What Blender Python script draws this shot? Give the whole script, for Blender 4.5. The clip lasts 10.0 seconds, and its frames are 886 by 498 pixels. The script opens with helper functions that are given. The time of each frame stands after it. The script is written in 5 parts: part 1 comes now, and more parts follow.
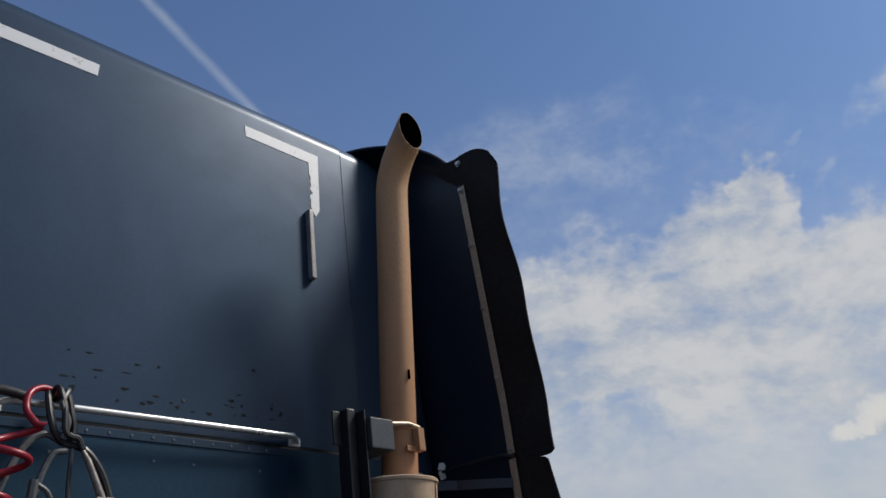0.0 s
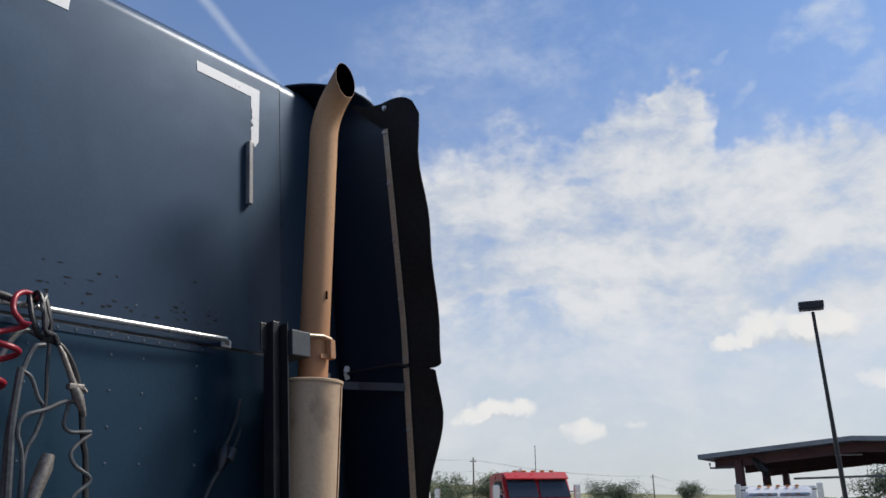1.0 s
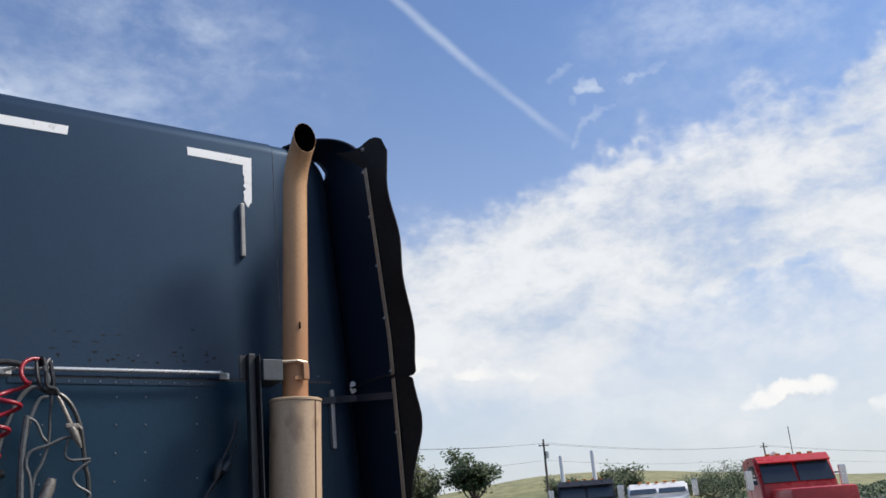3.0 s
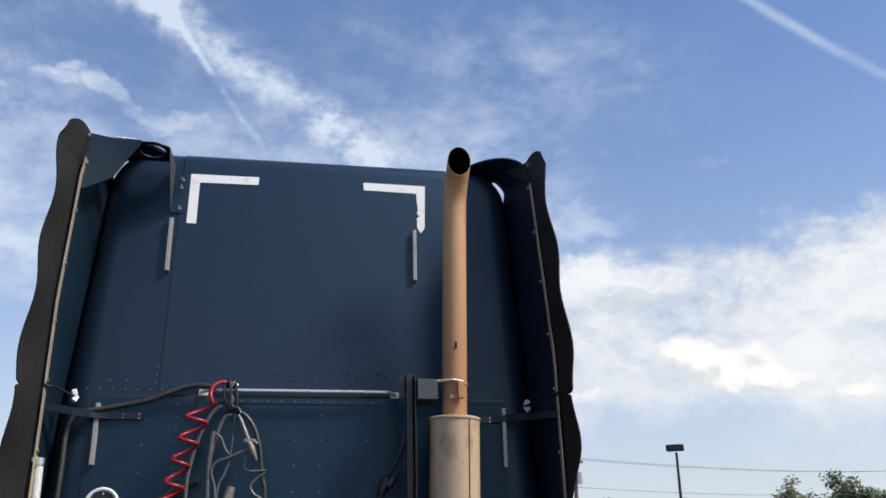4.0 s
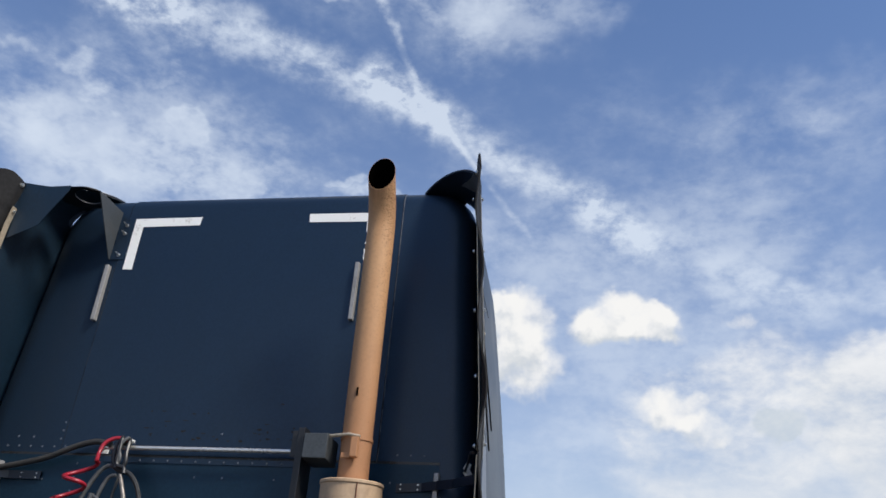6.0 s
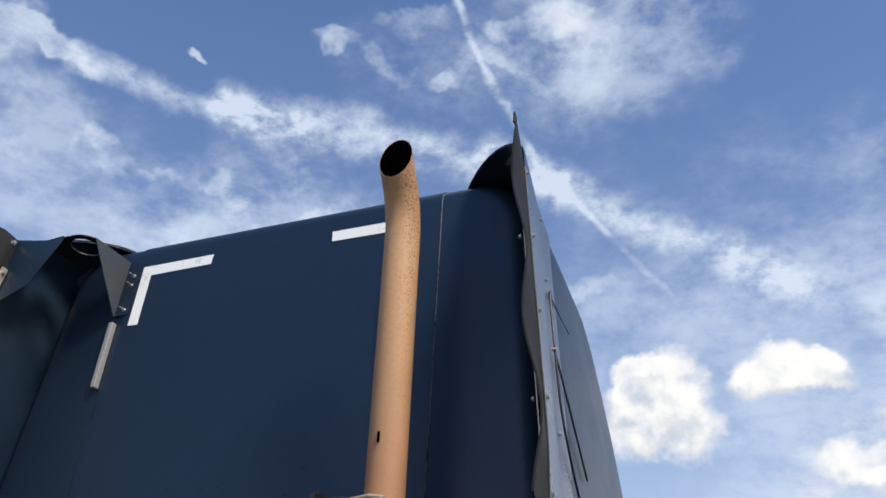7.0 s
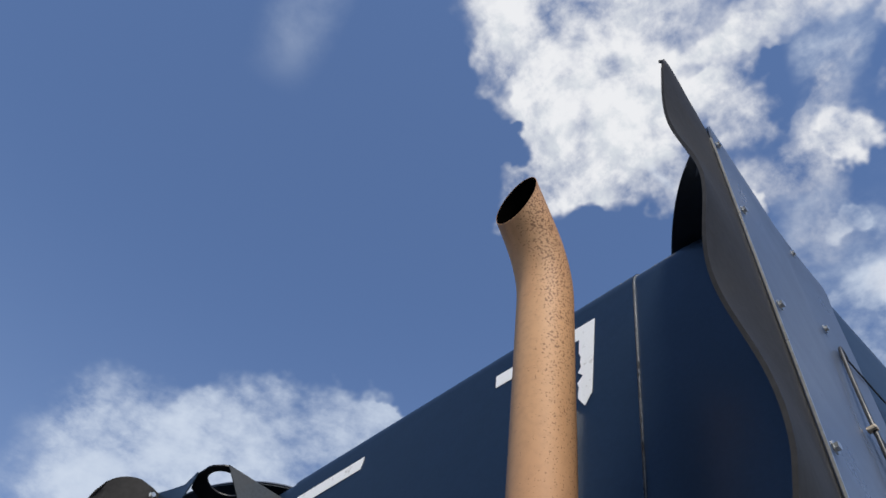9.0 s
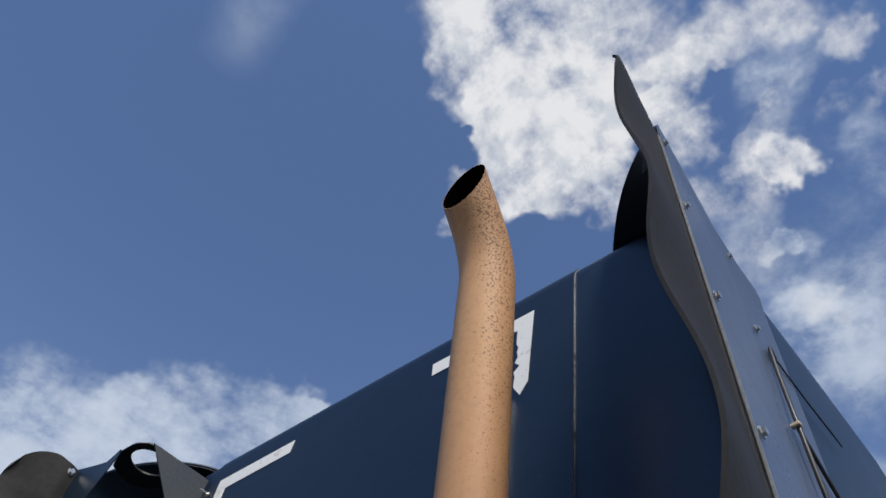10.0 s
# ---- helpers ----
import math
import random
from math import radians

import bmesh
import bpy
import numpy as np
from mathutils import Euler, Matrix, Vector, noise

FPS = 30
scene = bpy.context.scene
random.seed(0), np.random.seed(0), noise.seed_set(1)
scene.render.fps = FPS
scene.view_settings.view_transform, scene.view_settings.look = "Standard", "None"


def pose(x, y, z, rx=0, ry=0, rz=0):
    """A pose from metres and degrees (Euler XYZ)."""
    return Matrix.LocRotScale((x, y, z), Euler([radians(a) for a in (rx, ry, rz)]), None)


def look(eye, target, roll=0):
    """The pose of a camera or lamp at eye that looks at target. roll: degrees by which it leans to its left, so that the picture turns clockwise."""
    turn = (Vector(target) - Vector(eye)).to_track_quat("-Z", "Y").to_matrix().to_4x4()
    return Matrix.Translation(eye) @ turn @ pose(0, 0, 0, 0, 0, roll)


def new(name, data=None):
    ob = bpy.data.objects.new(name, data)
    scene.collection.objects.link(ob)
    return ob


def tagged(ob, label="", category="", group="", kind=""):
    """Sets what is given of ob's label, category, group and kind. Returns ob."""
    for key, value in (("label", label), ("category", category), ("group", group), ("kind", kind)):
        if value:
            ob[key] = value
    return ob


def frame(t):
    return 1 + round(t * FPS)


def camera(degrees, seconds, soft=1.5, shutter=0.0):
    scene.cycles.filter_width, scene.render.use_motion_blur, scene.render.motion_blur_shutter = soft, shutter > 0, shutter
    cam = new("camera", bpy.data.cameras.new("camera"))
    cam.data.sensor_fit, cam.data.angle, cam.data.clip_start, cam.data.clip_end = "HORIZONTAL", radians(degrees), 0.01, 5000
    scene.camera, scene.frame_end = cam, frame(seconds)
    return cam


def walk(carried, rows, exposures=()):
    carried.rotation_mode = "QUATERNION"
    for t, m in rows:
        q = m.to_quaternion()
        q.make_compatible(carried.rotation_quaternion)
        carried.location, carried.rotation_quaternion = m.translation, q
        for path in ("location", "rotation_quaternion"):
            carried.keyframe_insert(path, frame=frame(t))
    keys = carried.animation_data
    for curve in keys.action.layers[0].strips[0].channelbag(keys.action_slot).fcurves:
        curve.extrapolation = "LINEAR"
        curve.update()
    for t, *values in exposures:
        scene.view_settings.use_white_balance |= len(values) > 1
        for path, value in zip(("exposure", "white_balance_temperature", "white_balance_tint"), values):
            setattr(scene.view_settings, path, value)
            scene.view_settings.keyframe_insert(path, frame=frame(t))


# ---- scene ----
cam = camera(56.7, 10.0, soft=1.6)

# The lorry stands a little nose-down and leaning: its own axes (x across, y forward, z up its rear wall) against the world's.
LEAN = pose(0, 0, 0, -3.9, -0.5, 0)
PATH = [
    (0, (-1.265, -2.268, 1.654), (0.083, -1.116, 2.578), -7.8),
    (0.5, (-1.528, -2.491, 1.607), (-0.068, -1.341, 2.344), -6.6),
    (1, (-1.719, -2.666, 1.632), (-0.172, -1.58, 2.286), -4.4),
    (1.5, (-1.799, -2.928, 1.577), (-0.27, -1.834, 2.26), -3.4),
    (2, (-1.763, -3.264, 1.554), (-0.34, -2.05, 2.261), -4.6),
    (2.2, (-1.668, -3.384, 1.527), (-0.286, -2.123, 2.235), -4.9),
    (3.3, (-0.702, -4.105, 1.404), (0.187, -2.474, 2.146), -6.4),
    (3.5, (-0.527, -4.172, 1.379), (0.175, -2.465, 2.15), -5.0),
    (4, (-0.028, -4.278, 1.389), (0.296, -2.476, 2.195), -1.6),
    (4.5, (0.499, -4.449, 1.366), (0.579, -2.628, 2.189), -0.3),
    (5, (0.96, -4.3, 1.335), (0.856, -2.484, 2.167), 3.9),
    (5.2, (1.143, -4.16, 1.382), (0.968, -2.358, 2.231), 6.3),
    (6.3, (1.73, -3.175, 1.557), (1.333, -1.499, 2.574), 2.9),
    (6.5, (1.746, -2.964, 1.624), (1.3, -1.31, 2.656), 2.3),
    (7, (1.804, -2.497, 1.702), (1.178, -0.962, 2.821), 3.3),
    (7.5, (1.804, -2.089, 1.796), (1.013, -0.763, 3.068), 4.6),
    (8, (1.681, -1.665, 1.877), (0.732, -0.576, 3.26), 8.1),
    (8.5, (1.618, -1.291, 1.915), (0.586, -0.497, 3.434), 12.4),
    (9, (1.566, -1.13, 1.951), (0.567, -0.489, 3.561), 14.9),
    (9.5, (1.562, -1.106, 1.945), (0.625, -0.453, 3.587), 15.6),
    (10, (1.538, -1.102, 1.935), (0.641, -0.368, 3.565), 13.0),
]
walk(cam, [(t, LEAN @ look(eye, target, roll)) for t, eye, target, roll in PATH],
     exposures=[(0.0, -0.45), (0.5, -0.14), (1.0, -0.05), (1.5, -0.02), (2.0, 0.08), (3.5, 0.20), (4.0, 0.24), (5.0, 0.18), (6.5, 0.12), (7.0, 0.25), (8.0, 0.32), (8.5, 0.25), (9.2, 0.0), (10.0, -0.06)])

# ---- world: sky, clouds, sun ----
SUN_AZ, SUN_EL = 119.0, 50.0          # degrees: azimuth from +y towards +x, height


def way(az, el):
    a, e = radians(az), radians(el)
    return Vector((math.sin(a) * math.cos(e), math.cos(a) * math.cos(e), math.sin(e)))


class Nodes:
    """Short hand for building node trees."""

    def __init__(self, tree):
        self.tree = tree
        tree.nodes.clear()

    def add(self, kind, operation=None):
        n = self.tree.nodes.new(kind)
        if operation:
            n.operation = operation
        return n

    def put(self, socket, value):
        if isinstance(value, bpy.types.NodeSocket):
            self.tree.links.new(value, socket)
        elif value is not None:
            socket.default_value = value

    def math(self, op, a, b=None, c=None):
        n = self.add("ShaderNodeMath", op)
        for s, v in zip(n.inputs, (a, b, c)):
            self.put(s, v)
        return n.outputs[0]

    def vec(self, op, a, b=None, scale=None):
        n = self.add("ShaderNodeVectorMath", op)
        self.put(n.inputs[0], a)
        self.put(n.inputs[1], b)
        if scale is not None:
            self.put(n.inputs["Scale"], scale)
        return n.outputs["Value" if op in ("DOT_PRODUCT", "LENGTH") else "Vector"]

    def noise(self, co, scale, detail=6.0, rough=0.55, distort=0.0):
        n = self.add("ShaderNodeTexNoise")
        self.put(n.inputs["Vector"], co)
        n.inputs["Scale"].default_value, n.inputs["Detail"].default_value = scale, detail
        n.inputs["Roughness"].default_value, n.inputs["Distortion"].default_value = rough, distort
        return n.outputs["Fac"]

    def step(self, x, lo, hi, a=0.0, b=1.0):
        n = self.add("ShaderNodeMapRange")
        n.interpolation_type = "SMOOTHSTEP"
        for s, v in zip(n.inputs, (x, lo, hi, a, b)):
            self.put(s, v)
        return n.outputs[0]

    def mix(self, f, a, b, blend="MIX"):
        n = self.add("ShaderNodeMix")
        n.data_type, n.blend_type = "RGBA", blend
        self.put(n.inputs[0], f)
        self.put(n.inputs[6], a if isinstance(a, bpy.types.NodeSocket) else (*a, 1))
        self.put(n.inputs[7], b if isinstance(b, bpy.types.NodeSocket) else (*b, 1))
        return n.outputs[2]


def make_world():
    world = bpy.data.worlds.new("sky")
    scene.world = world
    world.use_nodes = True
    g = Nodes(world.node_tree)
    out, back = g.add("ShaderNodeOutputWorld"), g.add("ShaderNodeBackground")
    g.tree.links.new(back.outputs[0], out.inputs[0])
    sky = g.add("ShaderNodeTexSky")
    sky.sky_type, sky.sun_disc = "NISHITA", False
    sky.sun_elevation, sky.sun_rotation = radians(SUN_EL), radians(SUN_AZ)
    sky.air_density, sky.dust_density, sky.ozone_density = 1.0, 1.0, 1.5
    n = g.vec("NORMALIZE", g.add("ShaderNodeTexCoord").outputs["Generated"])
    sep = g.add("ShaderNodeSeparateXYZ")
    g.put(sep.inputs[0], n)
    x, y, z = sep.outputs
    # a flat layer high up, seen in perspective
    lift = g.math("MAXIMUM", g.math("ADD", z, 0.14), 0.05)
    comb = g.add("ShaderNodeCombineXYZ")
    g.put(comb.inputs[0], g.math("DIVIDE", x, lift))
    g.put(comb.inputs[1], g.math("DIVIDE", y, lift))
    flat = comb.outputs[0]
    fine = g.noise(n, 24.0, 10.0, 0.60, 0.1)
    puff = g.noise(n, 9.0, 9.0, 0.58, 0.1)
    broad = g.noise(flat, 0.9, 6.0, 0.55, 0.1)

    def warped(scale, much, detail=4.0):
        w = g.add("ShaderNodeTexNoise")
        g.put(w.inputs["Vector"], n)
        w.inputs["Scale"].default_value, w.inputs["Detail"].default_value, w.inputs["Roughness"].default_value = scale, detail, 0.6
        return g.vec("NORMALIZE", g.vec("ADD", n, g.vec("SCALE", g.vec("SUBTRACT", w.outputs["Color"], (0.5, 0.5, 0.5)), None, much)))

    def bearing(v):
        """Azimuth and height of a direction in degrees, as a vector."""
        split, both = g.add("ShaderNodeSeparateXYZ"), g.add("ShaderNodeCombineXYZ")
        g.put(split.inputs[0], v)
        g.put(both.inputs[0], g.math("MULTIPLY", g.math("ARCTAN2", split.outputs[0], split.outputs[1]), 180 / math.pi))
        g.put(both.inputs[1], g.math("MULTIPLY", g.math("ARCSINE", split.outputs[2]), 180 / math.pi))
        return both.outputs[0]

    loose, tight = bearing(warped(9.0, 0.16)), bearing(warped(26.0, 0.04, 3.0))

    def field(co, patches, lift=0.0):
        """The sum of soft oval patches: azimuth, height, half width and half height in degrees, weight."""
        s = None
        for az, el, wide, high, *weight in patches:
            kx, ky = math.cos(radians(el)) / wide, 1.0 / high
            q = g.add("ShaderNodeVectorMath", "MULTIPLY_ADD")
            g.put(q.inputs[0], co)
            q.inputs[1].default_value, q.inputs[2].default_value = (kx, ky, 0), (-az * kx, (lift - el) * ky, 0)
            b = g.step(g.vec("DOT_PRODUCT", q.outputs[0], q.outputs[0]), 1.6, 0.0, 0.0, weight[0] if weight else 1.0)
            s = b if s is None else g.math("ADD", s, b)
        return s

    def total(items):
        s = items[0]
        for i in items[1:]:
            s = g.math("ADD", s, i)
        return s

    def weigh(*pairs):
        return total([g.math("MULTIPLY", s, w) for s, w in pairs])

    def trail(a, b, width, rough=0.02, ends=0.85, past=1.08):
        """A straight streak from direction a to b, width in degrees."""
        a, b = way(*a), way(*b)
        normal, mid = a.cross(b).normalized(), (a + b).normalized()
        off = g.math("ADD", g.vec("DOT_PRODUCT", n, normal), g.math("MULTIPLY", g.math("ADD", g.math("MULTIPLY", puff, 0.6), g.math("SUBTRACT", g.math("MULTIPLY", fine, 0.7), 0.65)), rough))
        body = g.step(g.math("ABSOLUTE", off), radians(width), 0.0)
        far = a.angle(mid)
        return g.math("MULTIPLY", body, g.step(g.vec("DOT_PRODUCT", n, mid), math.cos(far * past), math.cos(far * ends)))

    def chain(points, width, rough=0.02, ends=1.0, past=1.22):
        """A streak through several directions: the strongest of its straight runs."""
        runs = [trail(a, b, width, rough, ends, past) for a, b in zip(points, points[1:])]
        s = runs[0]
        for i in runs[1:]:
            s = g.math("MAXIMUM", s, i)
        return s

    def spread(s, gain):
        """Noise about zero, stretched."""
        return g.math("MULTIPLY", g.math("SUBTRACT", s, 0.5), gain)

    def squeezed(co, scale):
        m = g.add("ShaderNodeMapping")
        m.inputs["Scale"].default_value = scale
        g.put(m.inputs["Vector"], co)
        return m.outputs[0]

    # thin high cloud, drawn out in streaks, and ripples of small flakes
    tall = squeezed(n, (1.0, 1.0, 1.7))
    drawn = g.noise(tall, 7.0, 10.0, 0.60, 0.15)
    small = g.noise(tall, 21.0, 8.0, 0.58, 0.1)
    flake = g.noise(tall, 58.0, 6.0, 0.60, 0.2)
    # patches at azimuths 120 to 145: unseen haze added to brighten the wall
    veil_where = field(loose, [
        (-8, 30, 30, 8, 0.55), (36, 31, 24, 7, 0.2), (6, 23, 17, 6, 0.8), (-30, 26, 12, 6, 0.6), (-20, 21, 10, 6, 0.6), (66, 24, 20, 8, 0.5), (120, 34, 30, 18, 1.0), (145, 43, 22, 16, 1.1), (125, 20, 30, 14, 1.0),
        (-42, 30, 16, 6, 0.9), (-66, 32, 14, 6, 0.8), (-14, 43, 14, 5, 0.8), (16, 32.5, 8, 4, 0.25), (5, 13, 12, 7, 1.0), (20, 14, 8, 6, 0.8), (60, 31, 12, 3, 0.5), (-4, 46, 8, 8, 0.6), (-75, 26, 9, 8, 0.8)])
    veil = g.math("ADD", g.step(g.math("ADD", z, g.math("MULTIPLY", spread(broad, 1.0), 0.12)), 0.75, 0.2, 0.08, 0.17), g.step(g.math("MULTIPLY", veil_where, total([g.math("ADD", spread(drawn, 2.6), 0.85), spread(broad, 1.0), spread(small, 1.6), spread(flake, 0.8)])), 0.1, 1.6, 0.0, 0.46))
    cirrus_where = field(loose, [
        (-60, 38.1, 4.2, 2.2), (-66, 35.6, 6, 3.0), (-73, 32.5, 6, 4.4, 1.0), (-63, 34, 7, 3.4, 0.8), (-75, 28, 5, 5, 0.8), (-55, 38.6, 2.2, 1.2), (-52, 37.6, 2.0, 0.8, 0.8),
        (-49.1, 33.6, 2.0, 0.9), (-46, 32.4, 2.0, 0.7, 0.9), (-40.9, 32.7, 2.0, 0.8), (-55, 32.1, 1.9, 0.8, 0.9), (-60, 32.6, 3.0, 1.0, 0.7), (-37.7, 31.8, 1.6, 0.8, 0.9),
        (-32.1, 31.3, 2.2, 0.9, 0.9), (-43.2, 40.3, 0.9, 0.5), (-34.3, 33.7, 1.2, 0.5, 0.7), (-36, 29, 7, 2.6, 0.65), (-44, 28, 6, 3, 0.6), (-29.5, 28.6, 4.2, 2.2), (-34, 28, 3, 2.4, 0.7),
        (-25.8, 27.8, 1.6, 1.0, 0.9), (-22.6, 27.4, 1.3, 0.7, 0.9), (-18.4, 28.9, 0.9, 0.5, 0.9), (-14.6, 27.8, 2.8, 0.9, 0.9), (-17, 28.2, 2.2, 0.8, 0.8), (-31.6, 31, 2.0, 0.7, 0.8),
        (-32, 17.5, 4, 2, 0.9), (-20.6, 20, 3.5, 2.6, 0.8), (-18.5, 16.3, 3, 2.6, 0.7), (-9.8, 27, 2.8, 0.8, 0.8), (-17.7, 43.4, 2.6, 1.4, 0.9), (-25, 46, 2.0, 1.2, 0.7),
        (-31.7, 43.6, 1.7, 0.9), (-27.6, 42.7, 1.6, 0.7, 0.7), (-21.8, 41.6, 1.9, 0.8, 0.9), (-10.6, 45.3, 2.8, 1.9), (-6.6, 44, 1.8, 1.2, 0.8), (-14.6, 41.7, 1.5, 0.8, 0.7),
        (-10.4, 50, 1.2, 1.2, 0.8), (-17, 45.6, 1.6, 0.9, 0.9), (-8.9, 50, 1.4, 1.3, 0.6), (-9, 42.2, 2.6, 1.6, 0.7), (0, 48, 3, 3, 0.6), (-1, 53, 3, 2, 0.7), (-8, 57.5, 3.5, 3.0, 0.6), (-14, 50.5, 3, 3, 0.55), (-4, 61, 4, 3, 0.6), (17.8, 32.5, 2.2, 1.6, 0.42),
        (8.7, 30.6, 2.2, 0.9, 0.3), (25.5, 30.3, 1.6, 0.8, 0.4), (19, 22, 5, 1.2, 0.7), (11, 22, 3, 1.2, 0.7), (82.8, 28.8, 2.6, 2.0), (85, 25.2, 3.4, 1.6, 0.8), (74.3, 28.3, 1.0, 0.6, 0.6),
        (76, 25.6, 1.4, 0.7, 0.6), (47.05, 27.15, 0.95, 0.42, 0.75), (45.6, 26.5, 0.55, 0.45, 0.5), (44.0, 28.4, 0.95, 0.45, 0.45), (47.7, 24.95, 0.85, 0.42, 0.55), (51.7, 28.0, 0.9, 0.4, 0.55),
        (50.2, 27.5, 1.2, 0.35, 0.6), (30, 24, 2.2, 0.5, 0.5)])
    cirrus_in = g.math("MINIMUM", cirrus_where, 0.95)
    cirrus = g.step(g.math("MULTIPLY", cirrus_in, total([g.math("ADD", spread(drawn, 2.4), 0.9), spread(small, 1.6), spread(flake, 0.8)])), 0.05, 1.7, 0.0, 0.82)
    soft_streak = g.step(total([spread(drawn, 1.5), spread(small, 2.0), spread(flake, 1.2)]), -0.55, 0.65, 0.10, 0.95)
    streaks = total([
        g.math("MULTIPLY", chain([(-29.5, 57), (-23.8, 50.9), (-18.4, 42.5), (-13.4, 35.8)], 0.46, 0.032), g.step(small, 0.34, 0.64, 0.10, 0.75)),
        g.math("MULTIPLY", chain([(-13.4, 35.8), (-7.5, 30.1), (-3.8, 26.2)], 0.36, 0.022, 0.8), g.step(small, 0.34, 0.66, 0.08, 0.55)),
        g.math("MULTIPLY", chain([(-53, 38.2), (-45, 37.4), (-34, 37.8)], 1.3, 0.05), g.math("MULTIPLY", soft_streak, 0.8)),
        g.math("MULTIPLY", chain([(-41, 37.7), (-27, 37.6), (-12, 34.8)], 2.5, 0.07), soft_streak),
        g.math("MULTIPLY", chain([(-18, 37.0), (-6, 31.4), (5, 26.4)], 2.0, 0.06), soft_streak),
        g.math("MULTIPLY", chain([(-1, 28.8), (8, 24.8), (17, 20.6)], 2.2, 0.06, 0.5), g.math("MULTIPLY", soft_streak, 0.75)),
        g.math("MULTIPLY", trail((15, 45.5), (39, 29.9), 0.50, 0.007, 0.8), g.step(drawn, 0.25, 0.7, 0.22, 0.45)),
        g.math("MULTIPLY", trail((34, 33.8), (46, 23.8), 0.48, 0.010, 0.05), g.step(drawn, 0.25, 0.7, 0.14, 0.34)),
        g.math("MULTIPLY", trail((-82, 72), (-79.5, 57.5), 3.0, 0.04, 0.0), g.step(drawn, 0.3, 0.7, 0.06, 0.30))])
    # the broken white bank low on one side, smoothing out towards the horizon
    # patches from azimuth 112 on round: unseen cloud added to brighten the wall's reflection
    bank_where = field(loose, [
        (71.2, 26.4, 1.5, 1.7, 1.0), (69, 24.2, 4.0, 2.8, 1.0), (60, 19.3, 11, 6), (76, 17, 12, 6), (49, 17.2, 9, 5.4), (38, 14.2, 11, 6.6, 1.0), (26, 14.5, 10, 6, 0.8), (62, 8, 34, 8, 0.75),
        (89, 16.5, 12, 7), (112, 18, 16, 9), (136, 21, 20, 11), (162, 21, 22, 12), (188, 20, 22, 11), (-172, 20, 22, 11), (-198, 21, 22, 12), (14, 12, 12, 7, 0.75), (54.3, 12.9, 4.0, 0.8, -0.30), (60.3, 13.7, 3.0, 0.7, -0.34), (66, 20.6, 3.4, 0.6, -0.25), (75, 22.8, 2.6, 1.5, -0.35),
        (37, 16.5, 7, 0.8, -0.2)])
    layered = g.noise(squeezed(warped(5.0, 0.10), (1.0, 1.0, 2.3)), 6.5, 10.0, 0.58, 0.1)
    billow = g.noise(squeezed(n, (1.0, 1.0, 1.4)), 17.0, 8.0, 0.55, 0.1)
    calm = g.step(z, 0.12, 0.26, 0.30, 1.0)
    bank_noise = g.math("MULTIPLY", total([spread(layered, 2.3), spread(billow, 1.0), spread(broad, 0.5), spread(flake, 0.5)]), calm)
    bank = g.step(g.math("ADD", g.math("MINIMUM", bank_where, 1.05), g.math("MULTIPLY", bank_noise, g.step(bank_where, 0.0, 0.5))), 0.05, 1.25, 0.0, 0.94)
    # heaped clouds: one large and ragged overhead, small ones low down
    high_where = field(loose, [
        (-38, 60, 4.6, 4.8), (-30, 61, 4.8, 4.8), (-45, 63.5, 3.6, 3.6), (-36, 67.5, 9, 4.6), (-42, 56, 3.2, 2.2, 0.95), (-34, 56.6, 3.6, 2.2), (-26.5, 55.2, 1.8, 2.2, 0.75),
        (-20, 59.5, 2.8, 2.4, 0.8), (-16, 62.7, 3.6, 2.4, 0.75), (-47, 54, 1.2, 0.9, 0.9), (-8.8, 54.9, 2.0, 1.5, 1.0), (-8, 59, 2.0, 1.2, 0.5), (-5, 64, 5, 2.6, 0.75),
        (4, 60, 2.4, 1.8, 0.65), (2, 55.7, 2.4, 1.6, 0.65), (-48, 58.9, 2.2, 1.1, -0.9), (-31, 63.2, 1.2, 1.0, -0.4), (-12.5, 59.3, 2.2, 1.4, -0.7), (-22, 63, 1.4, 1.0, -0.5),
        (-19, 53.8, 0.9, 1.8, 0.7), (-9.5, 45.2, 2.2, 1.5, 0.45), (-15.4, 54.6, 3.2, 2.4, 0.7), (-9.5, 57.2, 3.2, 1.9, 0.55), (-12.5, 50.3, 2.6, 2.6, 0.5)])
    tuft = g.noise(n, 11.0, 10.0, 0.60, 0.15)
    tuft_up = g.noise(g.vec("ADD", n, way(SUN_AZ, SUN_EL) * 0.022), 11.0, 10.0, 0.60, 0.15)
    high_in = g.math("MAXIMUM", g.math("MINIMUM", high_where, 0.95), 0.0)
    high_density = g.math("MULTIPLY", high_in, total([g.math("ADD", spread(tuft, 3.4), 1.0), spread(fine, 1.8)]))
